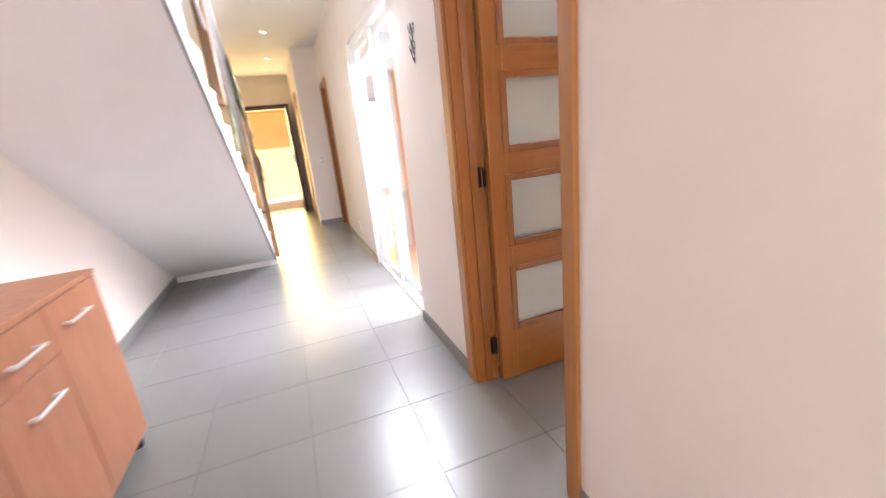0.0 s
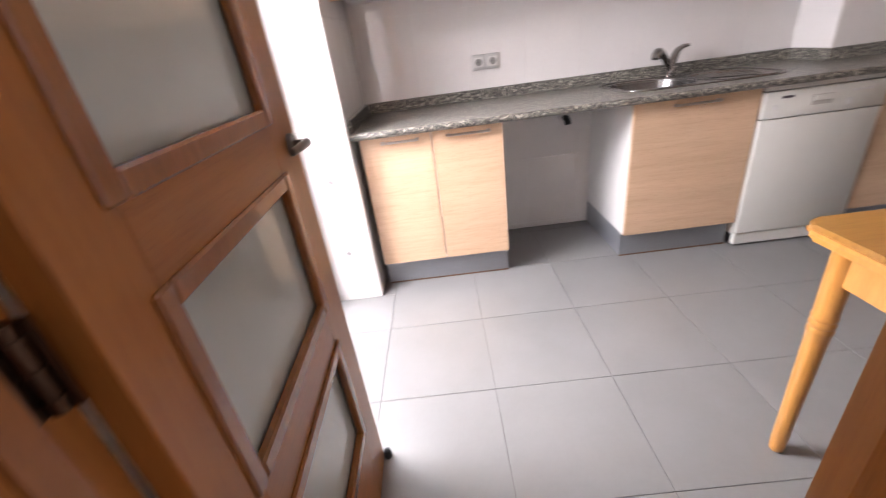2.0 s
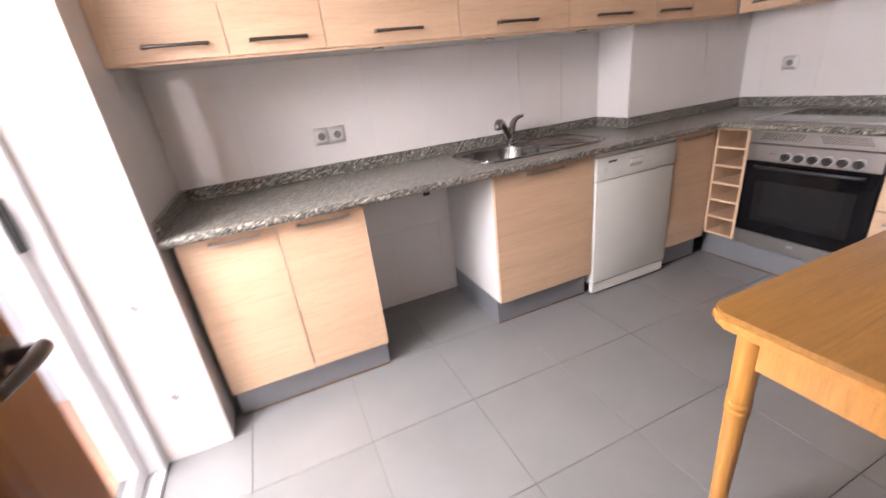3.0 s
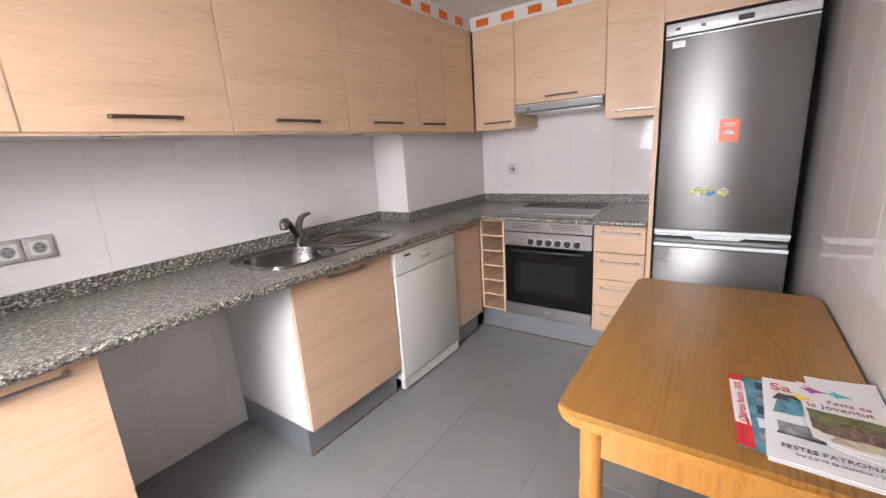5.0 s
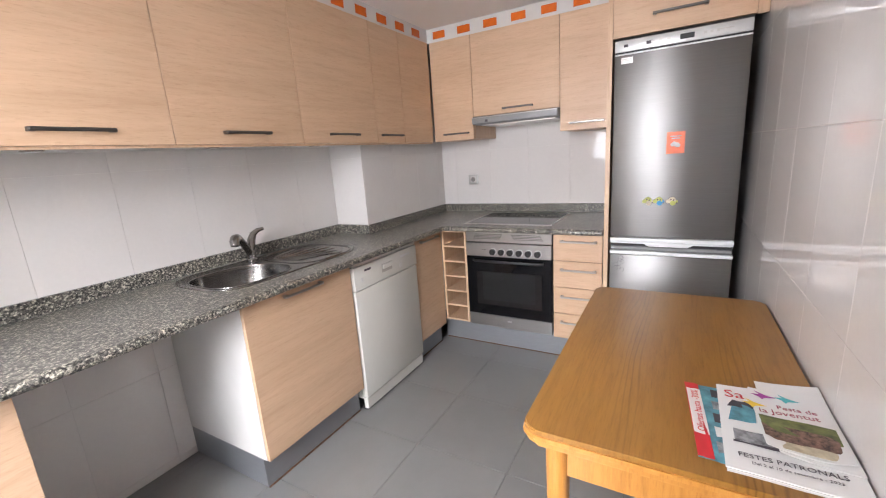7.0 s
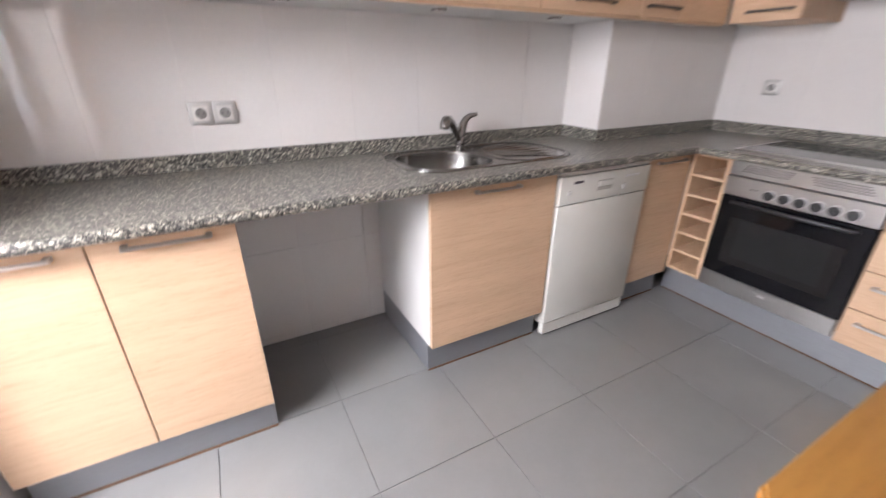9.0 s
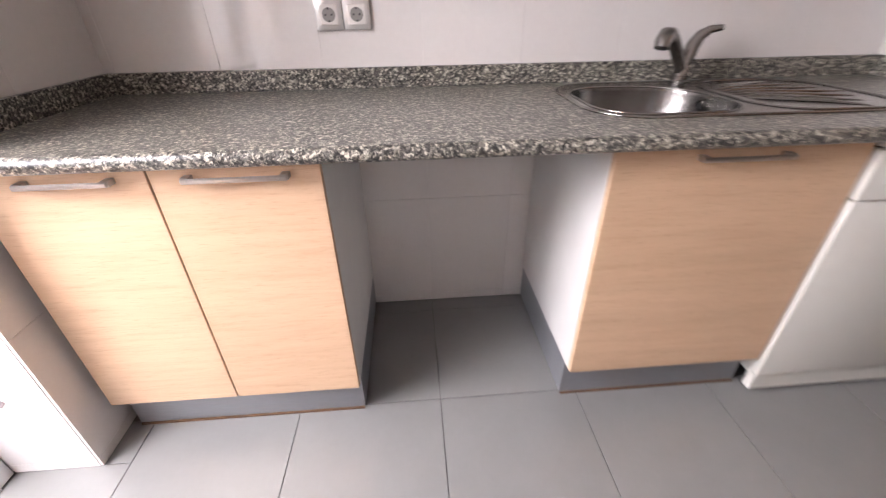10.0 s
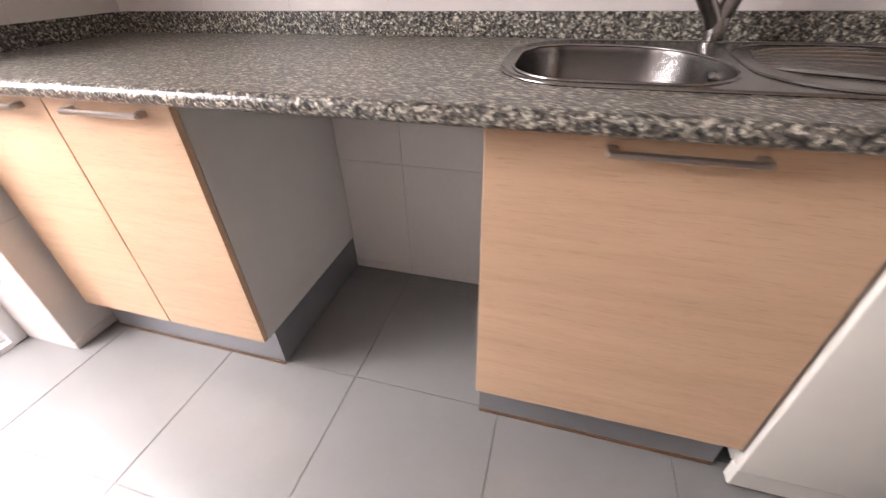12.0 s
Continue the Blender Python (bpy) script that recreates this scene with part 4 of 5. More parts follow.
def hood():
    t = empty("extractor_hood", (2.95, 2.09, 1.56), "slim grey extractor hood under its cabinet", "extractor hood")
    bpart("housing", (2.76, 3.165, 1.795, 2.389, 1.572, 1.628), HOODM, t, bev=0.002)
    bpart("front_panel", (2.712, 2.758, 1.793, 2.391, 1.575, 1.624), HOODM, t, "grey metal pull-out front", bev=0.008, seg=2)
    bpart("front_strip", (2.709, 2.7115, 1.80, 2.385, 1.615, 1.621), STEELH, t, "bright steel strip")
    bpart("filter", (2.79, 3.12, 1.83, 2.35, 1.566, 1.572), STEEL, t, "metal grease filter")
    bpart("badge", (2.7105, 2.712, 2.27, 2.29, 1.585, 1.600), INK, t)
    return t


hood()


def fridge_housing():
    t = empty("fridge_housing", (2.83, 1.15, 0), "tall light oak housing with an overhead cabinet around the fridge", "kitchen cabinet")
    bpart("side_panel", (2.49, 3.165, 1.452, 1.476, 0.0, 2.166), OAKED, t, "light oak side panel")
    bpart("overhead_body", (2.51, 3.165, 0.845, 1.450, 1.912, 2.166), WHITE, t)
    d = bpart("overhead_door", (2.49, 2.508, 0.846, 1.4505, 1.908, 2.165), OAK, t, "light oak veneer door", bev=0.001)
    bar_handle(d, 1.035, 1.268, 2.462, 1.990, "y", NICKELD)
    bpart("filler", (2.495, 2.51, 0.8015, 0.844, 1.905, 2.165), OAKED, t)
    return t


fridge_housing()


def fridge():
    t = empty("fridge_freezer", (2.8, 1.145, 0), "tall brushed steel fridge freezer with silver grips", "fridge")
    x, y0, y1 = 2.470, 0.856, 1.438
    bpart("cabinet", (x + 0.06, 3.10, y0 + 0.004, y1 - 0.004, 0.04, 1.888), plain("dark_grey_fridge_side", (0.08, 0.08, 0.08), 0.5), t, "dark grey side")
    u = bpart("upper_door", (x, x + 0.056, y0, y1, 0.862, 1.826), STEELF, t, "brushed steel door", bev=0.005, seg=2)
    lo = bpart("lower_door", (x, x + 0.056, y0, y1, 0.10, 0.760), STEELF, t, "brushed steel door", bev=0.005, seg=2)
    p = bpart("control_panel", (x, x + 0.056, y0, y1, 1.834, 1.890), SILVER, t, "silver control panel", bev=0.005, seg=2)
    bpart("display", (x - 0.001, x, 1.085, 1.145, 1.848, 1.872), BLACK, p, "small dark display")
    # Black block put behind the gap so that its colour darkens it.
    bpart("panel_gap_backing", (x + 0.004, x + 0.05, y0 + 0.002, y1 - 0.002, 1.8262, 1.8338), BLACK, t, "black backing that darkens the gap over the door")
    bpart("door_lip", (x - 0.003, x + 0.012, y0, y1, 1.8175, 1.8255), ALU, u, "thin pale lip", bev=0.002)
    for yb in (0.985, 1.01, 1.035):
        bpart("button", (x - 0.0015, x, yb, yb + 0.012, 1.856, 1.866), SOCKET, p)
    bpart("print_bar", (x - 0.001, x, 1.262, 1.292, 1.852, 1.868), INK, p)
    for i in range(3):
        bpart("button", (x - 0.0015, x, 1.185 + i * 0.035, 1.200 + i * 0.035, 1.855, 1.867), SOCKET, p)
    bpart("print_bar", (x - 0.001, x, 1.375, 1.395, 1.855, 1.868), INK, p)
    bpart("print_bar", (x - 0.001, x, 0.93, 0.99, 1.862, 1.866), SOCKET, p)
    g = bpart("grip", (x - 0.022, x + 0.02, y0, y1, 0.838, 0.860), ALU, t, "pale silver grip rail", bev=0.005, seg=2)
    bm = bmesh.new()
    prof = [(y0 + 0.002, 0.832), (y0 + 0.002, 0.838), (y1 - 0.002, 0.838), (y1 - 0.002, 0.832), (y1 - 0.018, 0.830), (y1 - 0.175, 0.830), (y1 - 0.200, 0.816), (y0 + 0.200, 0.816), (y0 + 0.175, 0.830), (y0 + 0.018, 0.830)]
    fa = [bm.verts.new((x - 0.0215, yy, zz)) for yy, zz in prof]
    fb = [bm.verts.new((x + 0.004, yy, zz)) for yy, zz in prof]
    bm.faces.new(fa)
    bm.faces.new(fb[::-1])
    bridge(bm, fa, fb)
    part("grip_lip", bm, ALU, g, "pale silver lip cut away over the hand recesses")
    # Black backing gives the hand recesses their darkness by colour.
    bpart("grip_gap_backing", (x + 0.006, x + 0.05, y0 + 0.003, y1 - 0.003, 0.787, 0.8375), BLACK, t, "black backing that darkens the gap between the doors")
    bpart("recess_plate", (x - 0.012, x + 0.004, y0 + 0.006, y1 - 0.006, 0.792, 0.811), HOODM, t, "grey plate behind the grips", bev=0.002)
    bpart("grip", (x - 0.022, x + 0.02, y0, y1, 0.766, 0.786), ALU, t, "pale silver grip rail", bev=0.005, seg=2)
    bpart("kick_grille", (x + 0.03, x + 0.06, y0 + 0.01, y1 - 0.01, 0.02, 0.095), BLACK, t)
    bpart("foot", [(x + 0.08, x + 0.12, y0 + 0.03, y0 + 0.07, 0, 0.04), (x + 0.08, x + 0.12, y1 - 0.07, y1 - 0.03, 0, 0.04), (3.0, 3.04, y0 + 0.03, y0 + 0.07, 0, 0.04), (3.0, 3.04, y1 - 0.07, y1 - 0.03, 0, 0.04)], RUBBER, t)
    st = bpart("energy_sticker", (x - 0.001, x, 1.351, 1.406, 1.776, 1.806), PAPER, u, "small white rating label")
    bpart("print_bar", [(x - 0.0016, x - 0.001, 1.356, 1.400, 1.796, 1.799), (x - 0.0016, x - 0.001, 1.356, 1.392, 1.788, 1.791)], SOCKET, st)
    mg = tagged(bpart("fridge_magnet", (x - 0.0025, x - 0.0002, 1.097, 1.178, 1.308, 1.416), ORANGE2), "orange square magnet on the fridge door", "magnet", "magnets on the fridge")
    bm = bmesh.new()
    box(bm, x - 0.0032, x - 0.0025, 1.112, 1.163, 1.392, 1.397)
    box(bm, x - 0.0032, x - 0.0025, 1.118, 1.157, 1.381, 1.386)
    tube(bm, [(x - 0.003, 1.158, 1.348), (x - 0.003, 1.145, 1.358), (x - 0.003, 1.13, 1.350), (x - 0.003, 1.118, 1.344)], [(0.002, 0.007), (0.003, 0.011), (0.003, 0.012), (0.002, 0.006)], 8)
    part("print", bm, PAPER, mg, "white printed marks")
    for yc, c, c2 in ((1.252, GREENM, SANDP), (1.200, GREENM, BLUEM), (1.138, SANDP, GREENM)):
        bm = bmesh.new()
        cyl(bm, (x - 0.006, yc, 1.067), (x - 0.0003, yc, 1.067), 0.017, 0.018, 14)
        cyl(bm, (x - 0.0055, yc + 0.018, 1.062), (x - 0.0003, yc + 0.018, 1.062), 0.010, 0.011, 10)
        mm = tagged(part("fridge_magnet", bm, c, smooth=True), "small bright rounded magnet on the fridge door", "magnet", "magnets on the fridge")
        bm = bmesh.new()
        cyl(bm, (x - 0.0062, yc - 0.003, 1.053), (x - 0.0003, yc - 0.003, 1.053), 0.013, 0.014, 12)
        cyl(bm, (x - 0.0052, yc - 0.018, 1.060), (x - 0.0003, yc - 0.018, 1.060), 0.008, 0.009, 10)
        part("lower_half", bm, c2, mm, smooth=True)
        bpart("magnet_print", (x - 0.0078, x - 0.0061, yc - 0.009, yc - 0.003, 1.066, 1.073), INK, mm)
        bpart("magnet_print", (x - 0.0078, x - 0.0061, yc + 0.003, yc + 0.009, 1.068, 1.075), INK, mm)
        bpart("magnet_print", (x - 0.0078, x - 0.0058, yc - 0.024, yc - 0.019, 1.052, 1.058), INK, mm)
    bm = bmesh.new()
    rnd = random.Random(5)
    for i in range(9):
        yy, zz = 1.405 - 0.035 * rnd.random(), 0.66 + 0.085 * rnd.random()
        pts = [(x - 0.0012, yy + 0.012 * math.cos(a), zz + 0.012 * math.sin(a)) for a in np.linspace(0, 4.5, 8)]
        tube(bm, pts, 0.0012, 5)
    part("scroll_sticker", bm, INK, lo, "dark scroll-shaped sticker")
    return t


STEELF = steel_mat("fridge_steel", (0.24, 0.232, 0.225), 0.43, (1, 1, 60))
_b, _nt = STEELF.node_tree.nodes["Principled BSDF"], STEELF.node_tree
_tan = _nt.nodes.new("ShaderNodeTangent")
_tan.direction_type, _tan.axis = "RADIAL", "Z"
_nt.links.new(_tan.outputs[0], _b.inputs["Tangent"])
_b.inputs["Anisotropic"].default_value = 0.7
_b.inputs["Anisotropic Rotation"].default_value = 0.25
ORANGE2 = plain("orange_print", (0.70, 0.13, 0.04), 0.4)
GREENM = plain("lime_print", (0.42, 0.44, 0.10), 0.4)
BLUEM = plain("blue_print", (0.03, 0.22, 0.42), 0.4)
fridge()

# ---- kitchen table and its papers ----


def table():
    t = empty("kitchen_table", (1.34, 1.105, 0), "wooden kitchen table with turned legs against the tiled wall", "table")
    x0, x1, y0, y1 = 0.806, 1.868, 0.812, 1.412
    bm = bmesh.new()
    prism(bm, rounded(x0, x1, y0, y1, 0.035, 6), 0.742, 0.7555)
    es = [e for e in bm.edges if abs(e.verts[0].co.z - e.verts[1].co.z) < 1e-5 and e.verts[0].co.z > 0.75]
    bmesh.ops.bevel(bm, geom=es, offset=0.004, segments=2, affect="EDGES")
    part("tabletop", bm, TABLETOP, t, "oak-grained top with rounded corners", smooth=True)
    for k, (o, za, zb) in enumerate(((0.004, 0.730, 0.7415), (-0.002, 0.714, 0.7295))):
        bm = bmesh.new()
        prism(bm, rounded(x0 - o, x1 + o, y0, y1 + o, 0.038, 6), za, zb)
        es = [e for e in bm.edges if abs(e.verts[0].co.z - e.verts[1].co.z) < 1e-5]
        bmesh.ops.bevel(bm, geom=es, offset=0.005, segments=3, affect="EDGES")
        part("edge_moulding", bm, TABLEG, t, "rounded beech edge", smooth=True)
    bpart("apron", (x0 + 0.085, x1 - 0.085, y1 - 0.075, y1 - 0.055, 0.610, 0.713), TABLEG, t)
    bpart("apron", (x0 + 0.085, x1 - 0.085, y0 + 0.055, y0 + 0.075, 0.610, 0.713), TABLEG, t)
    bpart("apron", (x0 + 0.055, x0 + 0.075, y0 + 0.085, y1 - 0.085, 0.610, 0.713), TABLEG, t)
    bpart("apron", (x1 - 0.075, x1 - 0.055, y0 + 0.085, y1 - 0.085, 0.610, 0.713), TABLEG, t)
    prof = [(0.014, 0.0), (0.0185, 0.006), (0.0195, 0.02), (0.020, 0.03), (0.019, 0.036), (0.0205, 0.042), (0.022, 0.20), (0.0255, 0.42), (0.0265, 0.455), (0.0285, 0.462), (0.0285, 0.470), (0.0262, 0.476),
        (0.0285, 0.483), (0.0285, 0.491), (0.0262, 0.497), (0.0285, 0.504), (0.0285, 0.511), (0.0265, 0.518), (0.028, 0.60), (0.029, 0.713)]
    for cx, cy in ((x0 + 0.068, y1 - 0.068), (x1 - 0.068, y1 - 0.068), (x0 + 0.068, y0 + 0.068), (x1 - 0.068, y0 + 0.068)):
        bm = bmesh.new()
        lathe(bm, cx, cy, prof, 24)
        part("leg", bm, TABLEG, t, "turned beech leg with rings", smooth=True)
    return t


table()


def sheet(name, corners, z, material, parent=None, label="", lift=(), thick=0.0008):
    """A slightly wavy sheet between four corners (x, y)."""
    bm = bmesh.new()
    n = 12
    a, b, c, d = [Vector((*p, 0)) for p in corners]
    grid = []
    for i in range(n + 1):
        row = []
        for j in range(n + 1):
            u, v = i / n, j / n
            p = (a * (1 - u) + b * u) * (1 - v) + (d * (1 - u) + c * u) * v
            h = 0.0008 * (1 + math.sin(7 * u + 3 * v))
            for (lu, lv, amount) in lift:
                h += amount * max(0, 1 - 2.2 * math.hypot(u - lu, v - lv)) ** 2
            row.append(bm.verts.new((p.x, p.y, z + h)))
        grid.append(row)
    for i in range(n):
        for j in range(n):
            bm.faces.new((grid[i][j], grid[i + 1][j], grid[i + 1][j + 1], grid[i][j + 1]))
    bmesh.ops.recalc_face_normals(bm, faces=bm.faces)
    bmesh.ops.solidify(bm, geom=list(bm.faces), thickness=thick)
    return part(name, bm, material, parent, label, smooth=True)


def papers():
    # each paper has its reading direction along -y and its top towards +x
    def m(x, y, z, turn):
        return Matrix.Translation((x, y, z)) @ Matrix.Rotation(radians(turn), 4, "Z")

    red = tagged(sheet("flyer", [(0.858, 1.062), (0.848, 0.93), (1.14, 0.93), (1.144, 1.082)], 0.7562, BLUEP), "teal and red supermarket flyer on the table", "magazine")
    sheet("flyer_margin", [(0.860, 1.0625), (0.859, 1.034), (1.142, 1.053), (1.145, 1.0825)], 0.7578, REDP, red, "red margin")
    sheet("flyer_label", [(0.935, 1.0665), (0.934, 1.038), (1.115, 1.050), (1.117, 1.0785)], 0.7584, PAPER, red, "white label strip")
    for k, mm in enumerate((GREYP, PAPER, INK, GREYP, INK)):
        xx = 0.885 + 0.052 * k
        sheet("flyer_picture", [(xx, 1.026), (xx, 0.99), (xx + 0.035, 0.99), (xx + 0.035, 1.028)], 0.7575, mm, red, "small printed picture")
    words("Ofertas hasta -30%", 0.0215, REDP, m(0.940, 1.045, 0.7612, 3.5), red)
    prog = tagged(sheet("programme", [(0.846, 1.018), (0.842, 0.806), (1.180, 0.806), (1.158, 1.012)], 0.7595, PAPER, lift=[(1, 0.3, 0.004)], thick=0.0022), "white festival programme lying on the table", "magazine")
    zt = 0.7628
    words("FESTES PATRONALS", 0.0185, INK, m(0.884, 0.995, zt + 0.0004, -89), prog)
    words("Del 2 al 10 de setembre - 2023", 0.0105, INK, m(0.868, 0.975, zt + 0.0004, -89), prog)
    words("Sa", 0.046, REDP, m(1.100, 1.000, zt + 0.0010, -87), prog)
    sheet("picture", [(1.060, 0.998), (1.066, 0.948), (1.085, 0.945), (1.090, 0.985)], zt + 0.0002, INK, prog, "dark printed figure")
    sheet("print_line", [(0.928, 0.998), (0.926, 0.90), (0.932, 0.90), (0.934, 0.998)], zt + 0.0002, INK, prog, "dark printed line")
    for dz, dx in ((-0.0022, -0.004), (-0.0040, -0.007)):
        sheet("page", [(0.846 + dx, 1.016), (0.842 + dx, 0.808), (1.176, 0.808), (1.154, 1.010)], 0.7595 + dz, PAPER, prog, "white page edge")
    sheet("picture", [(1.005, 1.000), (1.01, 0.95), (1.065, 0.945), (1.085, 0.985)], zt - 0.0002, BLUEP, prog, "blue printed figure")
    sheet("picture", [(0.935, 0.995), (0.93, 0.90), (0.972, 0.90), (0.975, 0.995)], zt - 0.0003, GREYP, prog, "grey printed camera")
    # torn folded sheets below and the leaflet above
    und = tagged(sheet("newspaper", [(0.918, 0.925), (0.905, 0.8045), (1.212, 0.8045), (1.20, 0.93)], 0.7636, PAPER, lift=[(1, 1, 0.006), (0, 0, 0.006)], thick=0.0015), "crumpled torn newsprint under the leaflet", "newspaper")
    leaf = tagged(sheet("leaflet", [(0.925, 0.945), (0.918, 0.812), (1.165, 0.808), (1.150, 0.950)], 0.7672, PAPER, lift=[(0, 0, 0.008), (1, 0, 0.010), (0, 1, 0.004)], thick=0.0012), "folded youth festival leaflet on top of the papers", "leaflet")
    zl = 0.7698
    words("la Joventut", 0.0245, MAROON, m(1.048, 0.940, zl + 0.0012, -87), leaf)
    words("Festa de", 0.021, MAROON, m(1.073, 0.905, zl + 0.0014, -87), leaf)
    sheet("photo", [(0.985, 0.940), (0.978, 0.818), (1.034, 0.816), (1.040, 0.943)], zl - 0.0002, GREENP, leaf, "green hillside photograph")
    sheet("photo", [(0.955, 0.941), (0.950, 0.826), (1.000, 0.820), (1.010, 0.942)], zl + 0.0004, CROWD, leaf, "brown crowd photograph")
    sheet("photo", [(0.931, 0.940), (0.926, 0.820), (0.950, 0.819), (0.958, 0.942)], zl - 0.0002, SANDP, leaf, "pale ground photograph")
    for (x, y, c) in ((1.118, 0.925, PURP), (1.118, 0.882, CYAN), (1.075, 0.948, YELL)):
        bm = bmesh.new()
        prism(bm, [(x + 1.35 * u, y + 1.35 * v) for u, v in ((0.002, 0.016), (0.004, 0.004), (0.014, 0.010), (0.005, -0.002), (-0.001, -0.018), (-0.006, -0.002), (-0.012, 0.002), (-0.004, 0.006))], zl + 0.0022, zl + 0.0026)
        part("printed_bird", bm, c, leaf)


papers()

# ---- sockets, pipes and small fittings ----


INSERT = plain("socket_insert_grey", (0.66, 0.64, 0.61), 0.35, vary=0.03)
DARKGR = plain("socket_well_grey", (0.22, 0.21, 0.20), 0.4)


def schuko(cy, cz, at, axis, parent):
    """One socket insert. axis y: on a wall facing -y at y = at; axis x: on a wall facing -x at x = at."""
    def put(u, w, d0, d1, z0, z1):
        return (u, w, at + d0, at + d1, z0, z1) if axis == "y" else (at + d0, at + d1, u, w, z0, z1)
    ins = bpart("socket_insert", put(cy - 0.027, cy + 0.027, -0.013, -0.010, cz - 0.027, cz + 0.027), INSERT, parent, "light grey square insert", bev=0.002)
    bm = bmesh.new()
    if axis == "y":
        cyl(bm, (cy, at - 0.0135, cz), (cy, at - 0.0128, cz), 0.0195, seg=24)
    else:
        cyl(bm, (at - 0.0135, cy, cz), (at - 0.0128, cy, cz), 0.0195, seg=24)
    part("well", bm, DARKGR, ins, "round grey well")
    bpart("pin_hole", [put(cy - 0.0115, cy - 0.0065, -0.0142, -0.0135, cz - 0.0025, cz + 0.0025), put(cy + 0.0065, cy + 0.0115, -0.0142, -0.0135, cz - 0.0025, cz + 0.0025),
        put(cy - 0.002, cy + 0.002, -0.0142, -0.0135, cz + 0.014, cz + 0.019), put(cy - 0.002, cy + 0.002, -0.0142, -0.0135, cz - 0.019, cz - 0.014)], BLACK, ins)




def plate_y(cx, cz, parent):
    """A square silver frame with bevelled sides on the north wall."""
    bpart("plate", (cx - 0.041, cx + 0.041, 3.156, 3.1695, cz - 0.042, cz + 0.042), SOCKET, parent, "silver bevelled frame", bev=0.005, seg=2)
    schuko(cx, cz, 3.167, "y", parent)


s = empty("double_socket", (0.278, 3.165, 1.068), "double power socket in two square silver frames on the tiled wall", "power socket", "power sockets")
plate_y(0.2365, 1.109, s)
plate_y(0.3195, 1.109, s)
s = empty("power_socket", (3.165, 2.61, 1.126), "single power socket in a silver frame on the oven wall", "power socket", "power sockets")
bpart("plate", (3.156, 3.1695, 2.568, 2.652, 1.126, 1.208), SOCKET, s, bev=0.005, seg=2)
schuko(2.61, 1.167, 3.167, "x", s)

s = empty("waste_pipe", (0.742, 3.1, 0.72), "short dark waste pipe end under the worktop", "pipe")
bm = bmesh.new()
cyl(bm, (0.742, 3.168, 0.735), (0.742, 3.12, 0.735), 0.026, seg=20)
part("collar", bm, SOCKIN, s, "pale plastic collar", smooth=True)
bm = bmesh.new()
tube(bm, [(0.742, 3.14, 0.735), (0.742, 3.10, 0.735), (0.744, 3.078, 0.722), (0.746, 3.072, 0.700)], 0.020)
part("elbow", bm, BLACK, s, "black rubber elbow", smooth=True)

for px in (0.55, 1.15, 1.76):
    s = empty("cabinet_spot", (px, 2.945, 1.478), "small round chrome spot under the wall cabinets, off", "ceiling light", "cabinet spots")
    bm = bmesh.new()
    lathe(bm, px, 2.945, [(0.026, 1.476), (0.031, 1.478), (0.032, 1.4838)], 24)
    part("rim", bm, CHROME, s, "chrome rim", smooth=True)
    bm = bmesh.new()
    cyl(bm, (px, 2.945, 1.4748), (px, 2.945, 1.4762), 0.021, seg=20)
    part("lens", bm, SOCKIN, s, "pale frosted lens")

# ---- hall furniture ----


def sideboard():
    t = empty("sideboard", (-0.2, -1.08, 0), "cherry veneer sideboard with drawers and bright bar handles", "sideboard")
    x0, x1, y0, y1, z0, z1 = -0.765, 0.46, HS + 0.03, -0.855, 0.065, 0.835
    bpart("body", (x0 + 0.004, x1 - 0.004, y0, y1 - 0.020, z0, z1), CHERRY, t)
    bpart("top", (x0, x1, y0 - 0.01, y1 + 0.004, z1 + 0.0005, z1 + 0.022), CHERRY, t, "cherry veneer top", bev=0.002)
    fronts = [("door", x0 + 0.002, -0.362, 0.070, 0.830, 0.738), ("drawer_front", -0.358, 0.018, 0.668, 0.830, 0.738), ("door", -0.358, 0.018, 0.070, 0.664, 0.565),
        ("drawer_front", 0.022, x1 - 0.002, 0.668, 0.830, 0.738), ("door", 0.022, x1 - 0.002, 0.070, 0.664, 0.565)]
    for kind, a, b, za, zb, hz in fronts:
        d = bpart(kind, (a, b, y1 - 0.019, y1, za, zb), CHERRY, t, bev=0.001)
        bm = bmesh.new()
        c = (a + b) / 2 + (0.04 if a < -0.5 else -0.02)
        box(bm, c - 0.085, c + 0.085, y1 + 0.020, y1 + 0.027, hz - 0.006, hz + 0.006, bev=0.002)
        for u in (c - 0.07, c + 0.07):
            box(bm, u - 0.006, u + 0.006, y1, y1 + 0.021, hz - 0.004, hz + 0.004)
        part("handle", bm, SILVER, d, "bright metal bar handle")
    for fx in (x0 + 0.04, x1 - 0.04):
        for fy in (y0 + 0.05, y1 - 0.045):
            bm = bmesh.new()
            cyl(bm, (fx, fy, 0.0), (fx, fy, z0), 0.022, 0.026)
            part("foot", bm, RUBBER, t, "short black foot")
    return t


sideboard()


